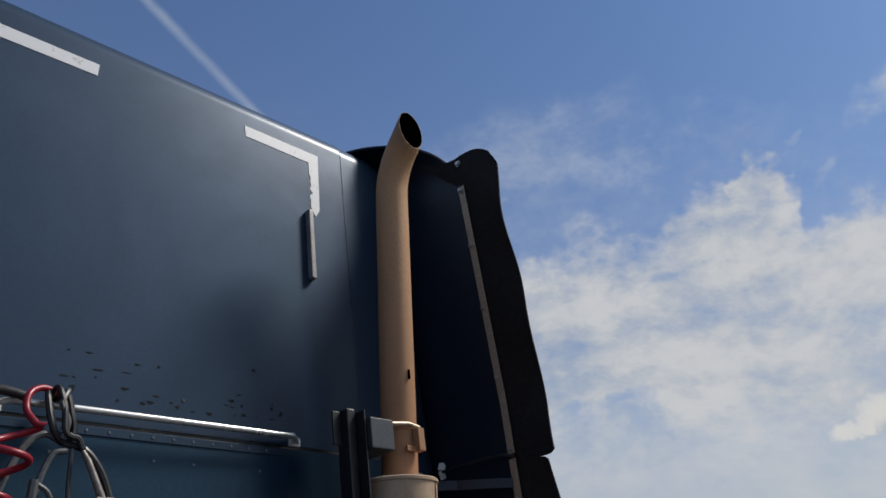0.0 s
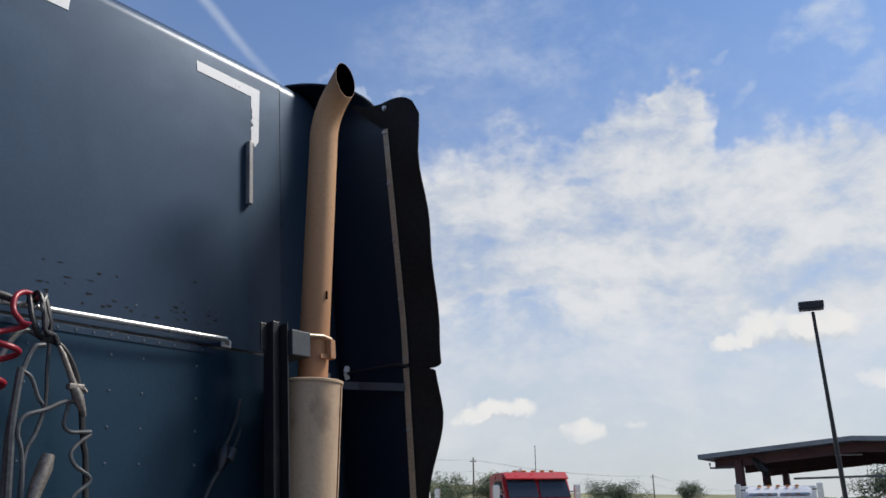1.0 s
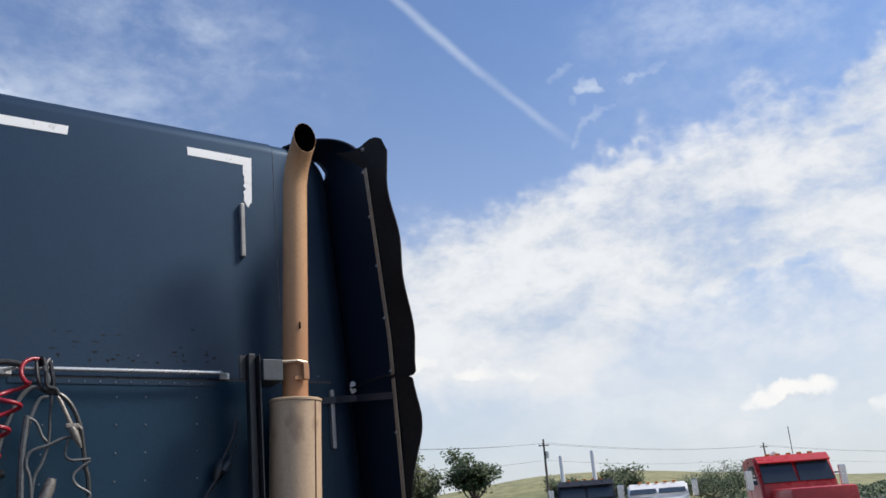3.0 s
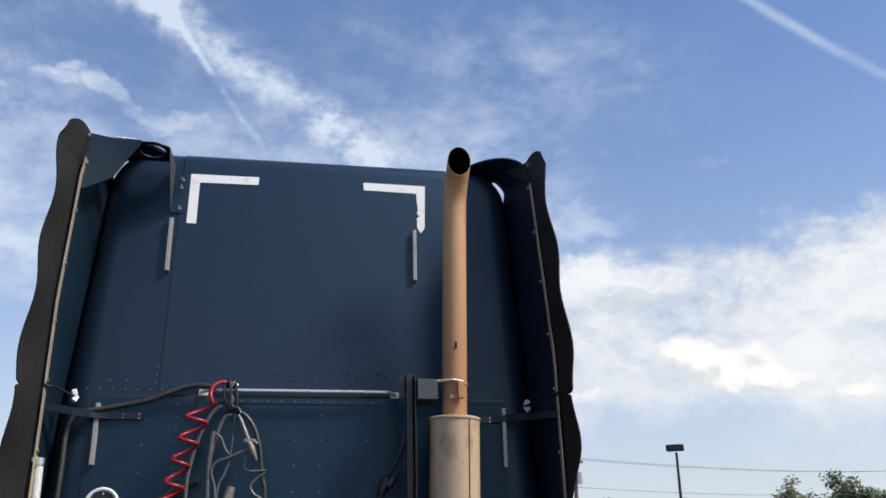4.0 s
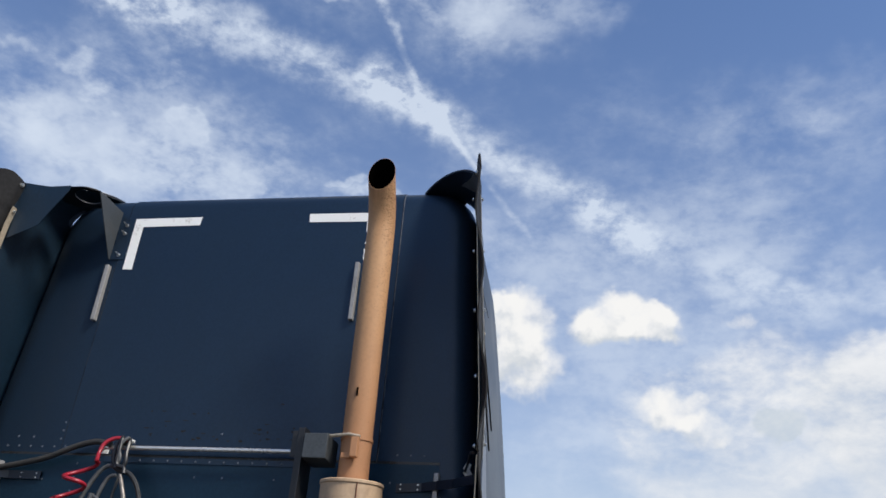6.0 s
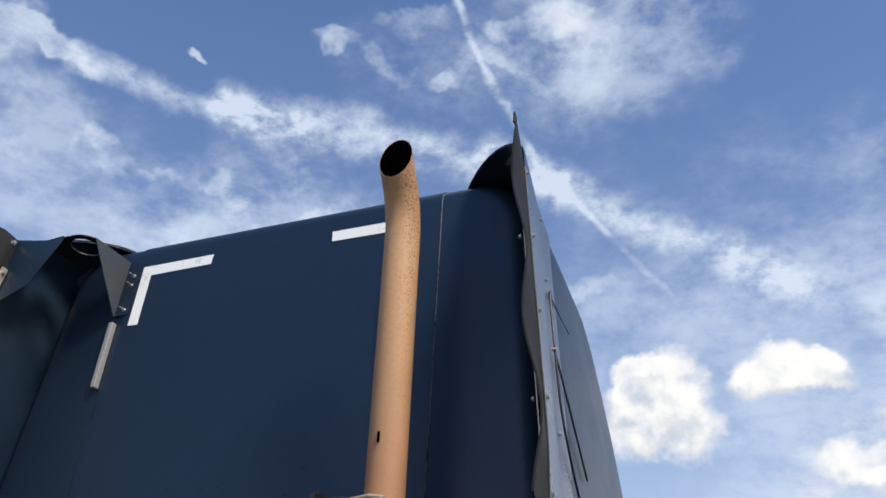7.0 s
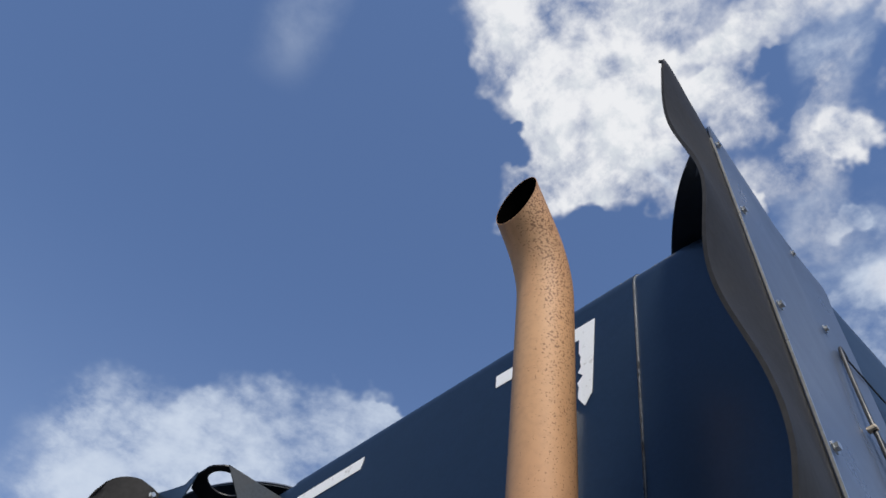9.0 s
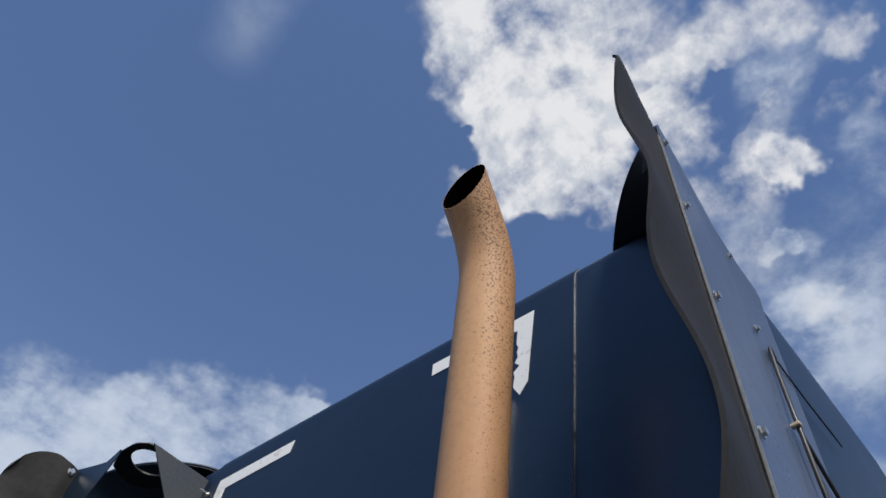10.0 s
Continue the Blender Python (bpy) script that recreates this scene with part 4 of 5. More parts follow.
vent = part("round_vent", bm, WHITE, truck, "white-rimmed round vent low on the wall", smooth=True)
part("grille", tube([(-0.943, -0.012, 1.890), (-0.943, -0.006, 1.890)], 0.07, 24), BLACK, vent, "dark vent face")
part("screw", tube([(-0.940, -0.02, 1.94), (-0.940, -0.011, 1.94)], 0.005, 8), STEEL, vent)

# frame rails, deck and wheels under the cab, level on the yard, out of the camera's sight
LEVEL = LEAN.inverted()


def level_part(name, bm, mat, parent, label="", smooth=False):
    """A part given in the world's upright axes."""
    bm.transform(LEVEL)
    return part(name, bm, mat, parent, label, smooth)


level_part("frame_rail", box(0.36, 0.44, -3.2, 2.9, 0.78, 1.03, 0.01), BLACK, truck)
level_part("frame_rail", box(-0.44, -0.36, -3.2, 2.9, 0.78, 1.03, 0.01), BLACK, truck)
level_part("cab_floor", box(-1.1, 1.1, 0.14, 2.05, 1.03, 1.12, 0.02), BLACK, truck)
level_part("stack_base", box(0.44, 0.85, -0.36, -0.10, 0.95, 1.24, 0.02), BLACK, truck)
TYRE = material("tyre_rubber", (0.02, 0.02, 0.02), 0.8, 0, 40, 0.3)
for x in (-0.95, 0.95):
    for y in (-1.9, 1.3):
        wheel = level_part("wheel", tube([(x - 0.27, y, 0.5), (x - 0.25, y, 0.5), (x + 0.25, y, 0.5), (x + 0.27, y, 0.5)], [0.42, 0.5, 0.5, 0.42], 32), TYRE, truck, "black truck tyre", smooth=True)
        level_part("rim", tube([(x - 0.28, y, 0.5), (x + 0.28, y, 0.5)], 0.28, 24), STEEL, wheel, smooth=True)
        level_part("axle", tube([(0, y, 0.5), (x, y, 0.5)], 0.07, 10), BLACK, truck)
        level_part("hanger", box(math.copysign(0.4, x) - 0.04, math.copysign(0.4, x) + 0.04, y - 0.08, y + 0.08, 0.5, 0.8), BLACK, truck)

# ---- hoses and cables hung on the rail (things of their own) ----
def hung(name, label, category):
    return thing(name, LEAN @ Matrix.Translation((0.015, 0, 0.006)), label, category)


red = hung("red_air_hose", "coiled red air hose hanging from the rail", "hose")
line = smooth_line([(-0.385, -0.070, 2.462), (-0.440, -0.085, 2.468), (-0.480, -0.105, 2.440), (-0.488, -0.120, 2.390), (-0.470, -0.150, 2.345)], 5)
turns, top, bot = 7.5, 2.335, 1.575
for k in range(int(turns * 20) + 1):
    a = 2 * math.pi * k / 20
    f = k / (turns * 20)
    cx = -0.512 - 0.19 * f - 0.012 * math.sin(5 * f)
    wide = 0.054 * (0.92 + 0.12 * math.sin(9 * f + 1.0))
    line.append((cx + wide * math.cos(a), -0.165 + 0.050 * math.sin(a), top + (bot - top) * f + 0.010 * math.sin(a + 0.6)))
part("coil", tube(line, 0.0092, 10), RED_HOSE, red, smooth=True)
part("fitting", tube([(-0.385, -0.070, 2.462), (-0.362, -0.066, 2.458)], [0.010, 0.007], 8), BRIGHT, red, "bright hose fitting", smooth=True)

black = hung("black_air_hose", "black hose sagging along the rear wall", "hose")
part("run", tube(smooth_line([(-0.47, -0.072, 2.440), (-0.506, -0.068, 2.450), (-0.553, -0.062, 2.456), (-0.614, -0.055, 2.447), (-0.687, -0.050, 2.423), (-0.787, -0.047, 2.382), (-0.889, -0.043, 2.358), (-0.990, -0.040, 2.338), (-1.075, -0.045, 2.322),
                              (-1.135, -0.052, 2.285), (-1.155, -0.056, 2.20), (-1.150, -0.062, 2.069), (-1.147, -0.070, 1.9), (-1.15, -0.07, 1.7)]), 0.0135, 12), BLACK_HOSE, black, smooth=True)
part("tail", tube(smooth_line([(-0.52, -0.05, 1.99), (-0.62, -0.045, 1.95), (-0.74, -0.045, 1.85), (-0.82, -0.045, 1.7)]), 0.018, 10), BLACK_HOSE, black, smooth=True)

GREY_CABLE = material("grey_cable", (0.075, 0.080, 0.085), 0.42, 0.0, 60, 0.3, (0.14, 0.13, 0.12), 0.5, 11.0, 0.1, spread=0.3)
bundle = hung("cable_bundle", "looped grey cables with connectors tied to the rail", "cables")
loops = [
    ([(-0.377, -0.100, 2.319), (-0.429, -0.101, 2.339), (-0.470, -0.103, 2.312), (-0.507, -0.104, 2.244), (-0.539, -0.106, 2.142), (-0.560, -0.107, 2.028), (-0.565, -0.109, 1.925), (-0.555, -0.11, 1.65)], 0.0100, GREY_CABLE),
    ([(-0.377, -0.120, 2.294), (-0.411, -0.120, 2.282), (-0.435, -0.120, 2.226), (-0.450, -0.120, 2.154), (-0.465, -0.120, 2.068), (-0.470, -0.120, 1.984), (-0.469, -0.120, 1.923), (-0.458, -0.12, 1.65)], 0.0085, GREY_CABLE),
    ([(-0.381, -0.110, 2.317), (-0.321, -0.109, 2.302), (-0.272, -0.107, 2.244), (-0.239, -0.106, 2.157), (-0.224, -0.104, 2.071), (-0.211, -0.103, 1.987), (-0.198, -0.101, 1.926), (-0.18, -0.10, 1.65)], 0.0100, BLACK_HOSE),
    ([(-0.458, -0.140, 2.208), (-0.464, -0.138, 2.122), (-0.467, -0.135, 2.038), (-0.463, -0.133, 1.922), (-0.45, -0.13, 1.65)], 0.0125, GREY_CABLE),
    ([(-0.451, -0.140, 2.199), (-0.421, -0.138, 2.179), (-0.395, -0.137, 2.122), (-0.372, -0.135, 2.086), (-0.391, -0.133, 2.010), (-0.419, -0.132, 1.927), (-0.42, -0.13, 1.65)], 0.0068, GREY_CABLE),
    ([(-0.263, -0.150, 2.115), (-0.312, -0.148, 2.112), (-0.370, -0.147, 2.084), (-0.436, -0.145, 2.058), (-0.451, -0.143, 2.008), (-0.428, -0.142, 1.920), (-0.41, -0.14, 1.65)], 0.0072, GREY_CABLE),
    ([(-0.363, -0.120, 2.300), (-0.368, -0.127, 2.210), (-0.367, -0.133, 2.151), (-0.371, -0.140, 2.085)], 0.0060, BLACK_HOSE),
    ([(-0.293, -0.140, 2.108), (-0.302, -0.135, 2.044), (-0.278, -0.130, 2.022), (-0.237, -0.125, 2.023), (-0.198, -0.120, 2.026)], 0.0065, GREY_CABLE),
    ([(-0.197, -0.120, 2.018), (-0.234, -0.122, 1.992), (-0.265, -0.125, 1.956), (-0.250, -0.128, 1.917), (-0.195, -0.130, 1.873), (-0.25, -0.13, 1.82), (-0.27, -0.13, 1.75)], 0.0065, GREY_CABLE),
]
for pts, r, m in loops:
    part("cable", tube(smooth_line(pts), r, 8), m, bundle, smooth=True)
part("tie", tube(smooth_line([(-0.401, -0.045, 2.452), (-0.424, -0.085, 2.455), (-0.423, -0.105, 2.395), (-0.407, -0.110, 2.344), (-0.379, -0.110, 2.318), (-0.358, -0.108, 2.349), (-0.365, -0.105, 2.398), (-0.375, -0.085, 2.458), (-0.395, -0.045, 2.452)]), 0.0095, 8), BLACK, bundle, "knotted black tie", smooth=True)
part("tie", tube(smooth_line([(-0.412, -0.050, 2.440), (-0.405, -0.100, 2.470), (-0.392, -0.122, 2.41), (-0.385, -0.128, 2.34), (-0.350, -0.125, 2.326), (-0.338, -0.130, 2.298)]), 0.0085, 8), BLACK, bundle, "knotted black tie", smooth=True)
part("tie", tube(smooth_line([(-0.388, -0.048, 2.448), (-0.378, -0.098, 2.466), (-0.398, -0.120, 2.42), (-0.380, -0.124, 2.37), (-0.392, -0.12, 2.325)]), 0.0075, 8), GREY_CABLE, bundle, "frayed grey tie", smooth=True)
conn = part("connector", tube([(-0.345, -0.145, 2.290), (-0.331, -0.150, 2.264), (-0.305, -0.152, 2.206), (-0.290, -0.155, 2.168)], [0.006, 0.009, 0.0095, 0.011], 10), DULL, bundle, "dull metal connector on the cable", smooth=True)
part("coupling", box(-0.311, -0.257, -0.168, -0.142, 2.150, 2.171, 0.006), DULL, conn)
part("lug", tube([(-0.262, -0.155, 2.163), (-0.244, -0.158, 2.146)], [0.009, 0.006], 8), DULL, conn, smooth=True)
part("valve", tube([(-0.286, -0.155, 2.156), (-0.272, -0.155, 2.128), (-0.258, -0.155, 2.098), (-0.244, -0.155, 2.068)], [0.015, 0.018, 0.013, 0.006], 10), DULL, conn, smooth=True)
part("plug", tube([(-0.352, -0.150, 1.945), (-0.362, -0.150, 1.905), (-0.378, -0.150, 1.860), (-0.395, -0.150, 1.800)], [0.019, 0.025, 0.023, 0.018], 14), DULL, bundle, "worn brown plug end", smooth=True)
lead = hung("trailer_plug", "black plug on a thin cable beside the stack", "cable")
part("cable", tube(smooth_line([(0.485, -0.05, 2.20), (0.463, -0.055, 2.12), (0.425, -0.06, 2.045), (0.392, -0.065, 1.99)]), 0.0068, 8), BLACK_HOSE, lead, smooth=True)
part("cable", tube(smooth_line([(0.480, -0.06, 2.08), (0.452, -0.075, 2.035), (0.418, -0.08, 1.985)]), 0.0055, 8), BLACK_HOSE, lead, smooth=True)
part("plug", tube([(0.405, -0.065, 2.015), (0.392, -0.068, 1.985), (0.380, -0.07, 1.945), (0.370, -0.07, 1.915)], [0.013, 0.026, 0.023, 0.014], 12), BLACK, lead, "ribbed black plug", smooth=True)
part("collar", tube([(0.430, -0.08, 1.995), (0.402, -0.08, 1.955)], [0.017, 0.020], 10), GREY_PLATE, lead, "worn grey collar", smooth=True)
part("cable", tube(smooth_line([(0.370, -0.07, 1.915), (0.325, -0.07, 1.85), (0.275, -0.07, 1.74), (0.25, -0.06, 1.6)]), 0.0085, 8), BLACK_HOSE, lead, smooth=True)

# ---- the yard and the distance ----
EYES = {"a": (-1.80, -2.8), "b": (-0.70, -4.0), "c": (0.56, -4.2)}


def place(az, dist, eye="b"):
    """A spot on the ground at that azimuth and distance from one of three places on the walk."""
    a = radians(az)
    return Vector((EYES[eye][0] + math.sin(a) * dist, EYES[eye][1] + math.cos(a) * dist, 0.0))


ASPHALT = material("asphalt", (0.055, 0.054, 0.052), 0.9, 0.0, 30, 0.3, (0.09, 0.085, 0.08), 0.4, 0.15, 0.2)
bm = bmesh.new()
n, far = 48, 2500.0
inner = [bm.verts.new((90 * math.sin(2 * math.pi * k / n), 90 * math.cos(2 * math.pi * k / n), 0)) for k in range(n)]
bm.faces.new(inner)
outer = [bm.verts.new((far * math.sin(2 * math.pi * k / n), far * math.cos(2 * math.pi * k / n), -0.02)) for k in range(n)]
for k in range(n):
    bm.faces.new((inner[k], inner[(k + 1) % n], outer[(k + 1) % n], outer[k]))
tagged(part("ground", bm, ASPHALT), "grey asphalt yard and flat land beyond", "ground", kind="structure")

GRASS = material("dry_grass", (0.22, 0.21, 0.10), 0.95, 0.0, 0.2, 0.3, (0.10, 0.13, 0.05), 0.5, 0.02)
bm = bmesh.new()
rows = []
for i in range(61):
    az = 8 + 70 * i / 60
    h = (9.0 * math.exp(-((az - 42) / 13) ** 2) + 2.2 * math.exp(-((az - 60) / 20) ** 2) + 1.2 * noise.noise((az * 0.12, 1.0, 0.0))) * 1.25
    rows.append([place(az, 250) + Vector((0, 0, -0.5)), place(az, 300) + Vector((0, 0, max(0.3, h * 0.75))), place(az, 340) + Vector((0, 0, max(0.5, h + 1.5))), place(az, 460) + Vector((0, 0, -0.5))])
g0 = [[bm.verts.new(p) for p in r] for r in rows]
for r, s_ in zip(g0, g0[1:]):
    for k in range(3):
        bm.faces.new((r[k], s_[k], s_[k + 1], r[k + 1]))
tagged(part("hill", bm, GRASS, smooth=True), "low dry grass hill on the horizon", "hill", kind="structure")

LEAF = material("foliage", (0.055, 0.085, 0.03), 0.7, 0.0, 3.0, 0.45, (0.10, 0.12, 0.04), 0.5, 0.6, spread=0.3)
LEAF_PALE = material("pale_foliage", (0.11, 0.13, 0.05), 0.7, 0.0, 3.0, 0.4, (0.07, 0.09, 0.04), 0.5, 0.6, spread=0.3)
BARK = material("bark", (0.10, 0.08, 0.06), 0.9, 0.0, 6.0, 0.3, bump=0.3)


def tree(at, height, spread, seed, leaf=LEAF, leaves=1500, bare=0.0, label="leafy green tree beyond the yard"):
    """A tapered trunk, forked limbs, and a crown of many small leaf clumps with gaps."""
    r = random.Random(seed)
    root = thing("tree", Matrix.Translation(at), label, "tree", "trees beyond the yard")
    bm = bmesh.new()
    fork = height * r.uniform(0.28, 0.38)
    add_tube(bm, [(0, 0, -0.1), (0.05 * r.uniform(-1, 1), 0, fork * 0.5), (0.1 * r.uniform(-1, 1), 0.1, fork)], [height * 0.028, height * 0.021, height * 0.016], 8)
    tips = []
    for k in range(8):
        a = 2 * math.pi * (k + r.uniform(-0.3, 0.3)) / 8
        reach, up = spread * r.uniform(0.45, 0.95), height * r.uniform(0.62, 0.96)
        p0, p3 = Vector((0, 0, fork * r.uniform(0.8, 1.0))), Vector((math.cos(a) * reach, math.sin(a) * reach, up * (1 - 0.2 * reach / spread)))
        p1 = p0.lerp(p3, 0.4) + Vector((0, 0, -0.04 * height))
        pts = smooth_line([p0, p1, p0.lerp(p3, 0.75), p3], 3)
        add_tube(bm, pts, [height * 0.011 * (1 - 0.85 * i / len(pts)) for i in range(len(pts))], 5)
        tips += pts[4:]
        for _ in range(3):
            q = pts[r.randint(4, len(pts) - 2)]
            e = q + Vector((r.uniform(-1, 1), r.uniform(-1, 1), r.uniform(0.0, 1.0))) * spread * 0.35
            add_tube(bm, [q, q.lerp(e, 0.5) + Vector((0, 0, 0.1)), e], [height * 0.004, height * 0.003, height * 0.0012], 4)
            tips += [q.lerp(e, 0.6), e]
    part("trunk", bm, BARK, root)
    clumps = [t + Vector((r.gauss(0, 1), r.gauss(0, 1), r.gauss(0, 0.8))) * spread * 0.10 for t in tips for _ in range(2)]
    clumps = [c for c in clumps if r.random() > bare]
    verts, faces = [], []
    for _ in range(int(leaves * (1 - bare))):
        c = r.choice(clumps)
        p = c + Vector((r.gauss(0, 1), r.gauss(0, 1), r.gauss(0, 0.7))) * spread * 0.13
        u = Vector((r.gauss(0, 1), r.gauss(0, 1), r.gauss(0, 1))).normalized()
        v = u.orthogonal().normalized()
        sz = height * r.uniform(0.014, 0.030)
        i = len(verts)
        verts += [p - u * sz, p + v * sz * 0.6, p + u * sz, p - v * sz * 0.6]
        faces.append((i, i + 1, i + 2, i + 3))
    me = bpy.data.meshes.new("crown")
    me.from_pydata([tuple(v) for v in verts], [], faces)
    me.materials.append(leaf)
    crown = new("crown", me)
    crown.parent = root
    return root


TREES = [(32.4, 92, 8.3, 2.9, LEAF_PALE, 0.3, "b"), (36.0, 90, 9.3, 2.9, LEAF, 0.1, "b"), (45.7, 88, 6.1, 2.6, LEAF, 0.0, "b"), (41.9, 105, 6.1, 2.4, LEAF, 0.0, "b"),
         (25.6, 100, 6.5, 2.4, LEAF_PALE, 0.2, "b"), (27.9, 104, 7.0, 2.6, LEAF_PALE, 0.25, "b"), (29.6, 98, 7.4, 1.4, LEAF_PALE, 0.9, "b"), (30.6, 96, 6.2, 1.2, LEAF_PALE, 0.8, "b"), (25.1, 112, 8.4, 2.0, LEAF_PALE, 0.6, "c"),
         (7.0, 108, 11.0, 3.6, LEAF, 0.15, "c"), (15.9, 110, 8.4, 3.0, LEAF, 0.05, "c"), (19.9, 115, 8.7, 3.0, LEAF, 0.05, "c"), (51.4, 95, 4.5, 3.6, LEAF, 0.0, "b"),
         (-26.0, 60, 6.3, 3.6, LEAF, 0.0, "c"), (-30.5, 64, 6.8, 4.0, LEAF, 0.0, "c"),
         (51.4, 130, 5.6, 3.6, LEAF, 0.0, "a"), (53.9, 130, 6.0, 3.8, LEAF, 0.05, "a"), (57.5, 130, 6.9, 3.6, LEAF_PALE, 0.1, "a"), (56.4, 135, 6.2, 3.4, LEAF_PALE, 0.1, "a"), (64.2, 150, 5.2, 4.0, LEAF, 0.0, "a"), (65.4, 152, 5.2, 4.0, LEAF, 0.0, "a"),
         (69.6, 150, 5.0, 3.0, LEAF, 0.1, "a"), (81.2, 70, 4.0, 3.0, LEAF, 0.0, "a"), (83.0, 70, 4.6, 3.2, LEAF, 0.0, "a")]
for i, (az, d, h, w, kind, bare, eye) in enumerate(TREES):
    tree(place(az, d, eye), h, w, 11 + i, kind, 4200, bare, "half-bare pale tree beyond the yard" if bare > 0.2 else "leafy green tree beyond the yard")

# hedge of far scrub, too many bushes to count
r = random.Random(3)
verts, faces = [], []
for _ in range(30000):
    az = r.uniform(8, 82)
    base = place(az, r.uniform(118, 200))
    top = (2.4 + 1.6 * noise.noise((az * 0.35, 4.0, 0.0)) + 0.8 * noise.noise((az * 1.4, 9.0, 0.0))) * (1.15 if az < 48 else 0.72)
    p = base + Vector((0, 0, r.uniform(0, max(0.5, top))))
    u = Vector((r.gauss(0, 1), r.gauss(0, 1), r.gauss(0, 1))).normalized()
    v = u.orthogonal().normalized()
    sz = r.uniform(0.18, 0.42)
    i = len(verts)
    verts += [tuple(p - u * sz), tuple(p + v * sz * 0.7), tuple(p + u * sz), tuple(p - v * sz * 0.7)]
    faces.append((i, i + 1, i + 2, i + 3))
me = bpy.data.meshes.new("scrub")
me.from_pydata(verts, [], faces)
me.materials.append(LEAF)
tagged(new("scrub", me), "dark green scrub along the far edge of the yard", "bushes", kind="stuff")

# ---- utility poles with their wires ----
WOOD = material("pole_wood", (0.13, 0.11, 0.09), 0.9, 0.0, 8.0, 0.3, bump=0.3)
poles = []
for az, d, el, eye in ((13.3, 62, 5.95, "c"), (17.95, 60, 5.9, "c"), (40.95, 100, 4.35, "b"), (55.6, 150, 2.95, "a"), (67.4, 215, 1.65, "a")):
    p = place(az, d, eye)
    h = 1.8 + d * math.tan(radians(el))
    pole = thing("utility_pole", Matrix.Translation(p), "weathered wooden utility pole carrying thin wires", "pole", "utility poles")
    part("mast", tube([(0, 0, -0.1), (0, 0, h * 0.5), (0, 0, h)], [0.17, 0.15, 0.11], 10), WOOD, pole)
    a = radians(az)
    across = Vector((math.cos(a), -math.sin(a), 0))
    part("crossarm", tube([Vector((0, 0, h - 0.7)) - across * 0.6, Vector((0, 0, h - 0.7)) + across * 0.6], 0.06, 6), WOOD, pole)
    for k in (-0.5, 0.5):
        part("insulator", tube([Vector((0, 0, h - 0.66)) + across * k, Vector((0, 0, h - 0.45)) + across * k], [0.06, 0.04], 8), STEEL, pole)
    if az in (17.95, 40.95):
        part("transformer", tube([Vector((0, 0, h - 2.2)) + across * 0.3, Vector((0, 0, h - 1.4)) + across * 0.3], 0.2, 12), STEEL, pole)
    poles.append((p, h, across))
WIRE = material("wire", (0.10, 0.10, 0.11), 0.6, 0.0, 10, 0.1)
ends = [(place(-6, 120), 10.5, Vector((1, 0, 0)))] + poles + [(place(74, 520), 11, Vector((0.3, -1, 0)))]
for (p, h, a), (q, k, b) in zip(ends, ends[1:]):
    for off, down in ((-0.5, 0.45), (0.5, 0.45), (0.0, 2.4)):
        s0, s1 = p + a * off + Vector((0, 0, h - down)), q + b * off + Vector((0, 0, k - down))
        sag = (s1 - s0).length * 0.012
        line = [s0.lerp(s1, t / 10) - Vector((0, 0, sag * 4 * (t / 10) * (1 - t / 10))) for t in range(11)]
        tagged(part("power_line", tube(line, 0.015, 5), WIRE), "thin power line between utility poles", "wire", "power lines")


# ---- yard lamps ----
def yard_lamp(at, height, head_way, lean, label, size=1.0):
    lamp = thing("yard_lamp", Matrix.Translation(at), label, "lamp post", "yard lamps")
    top = Vector((lean[0], lean[1], height))
    part("mast", tube([(0, 0, -0.05), top * 0.5, top], [0.11 * size, 0.09 * size, 0.07 * size], 12), BLACK, lamp, smooth=True)
    part("foot", tube([(0, 0, 0), (0, 0, 0.5)], 0.25, 14), material("concrete", (0.35, 0.34, 0.32), 0.9, 0, 20, 0.2), lamp)
    yaw = math.degrees(math.atan2(head_way[1], head_way[0]))
    m = Matrix.Translation(top) @ pose(0, 0, 0.12, 0, 0, yaw)
    head = part("lamp_head", box(-0.40, 0.55 * size, -0.32 * size, 0.32 * size, -0.02, 0.30 * size, 0.03, m), BLACK, lamp, "box-shaped dark lamp head")
    part("lens", box(-0.33, 0.48 * size, -0.26 * size, 0.26 * size, -0.035, -0.024, 0.0, m), GREY_PLATE, head, "dull glass lens")
    return lamp


yard_lamp(place(78.4, 33, "a"), 8.42, (-0.25, 0.95), (-0.03, 0.2), "tall dark lamp post with one box head", 0.85)
yard_lamp(place(24.45, 45, "c"), 6.25, (-0.9, 0.45), (0.0, 0.0), "slim dark lamp post with one flat head", 0.9)


# ---- open shelter with a shallow roof ----
ROOF_METAL = material("roof_metal", (0.22, 0.24, 0.25), 0.45, 0.5, 12, 0.15, (0.12, 0.11, 0.10), 0.4, 0.5)
RED_STEEL = material("dark_red_steel", (0.09, 0.03, 0.03), 0.6, 0.0, 20, 0.3, (0.04, 0.02, 0.02), 0.5, 1.0)
c0 = place(70.1, 44, "a")
c1 = place(95.1, 44, "a")
along = (c1 - c0).normalized()
deep = Vector((-along.y, along.x, 0))
shelter = thing("open_shelter", Matrix.Translation(c0), "open metal-roofed shelter on dark red steel posts", "shelter")
L, D = 18.0, 19.0


def sp(u, v, z):
    return along * u + deep * v + Vector((0, 0, z))


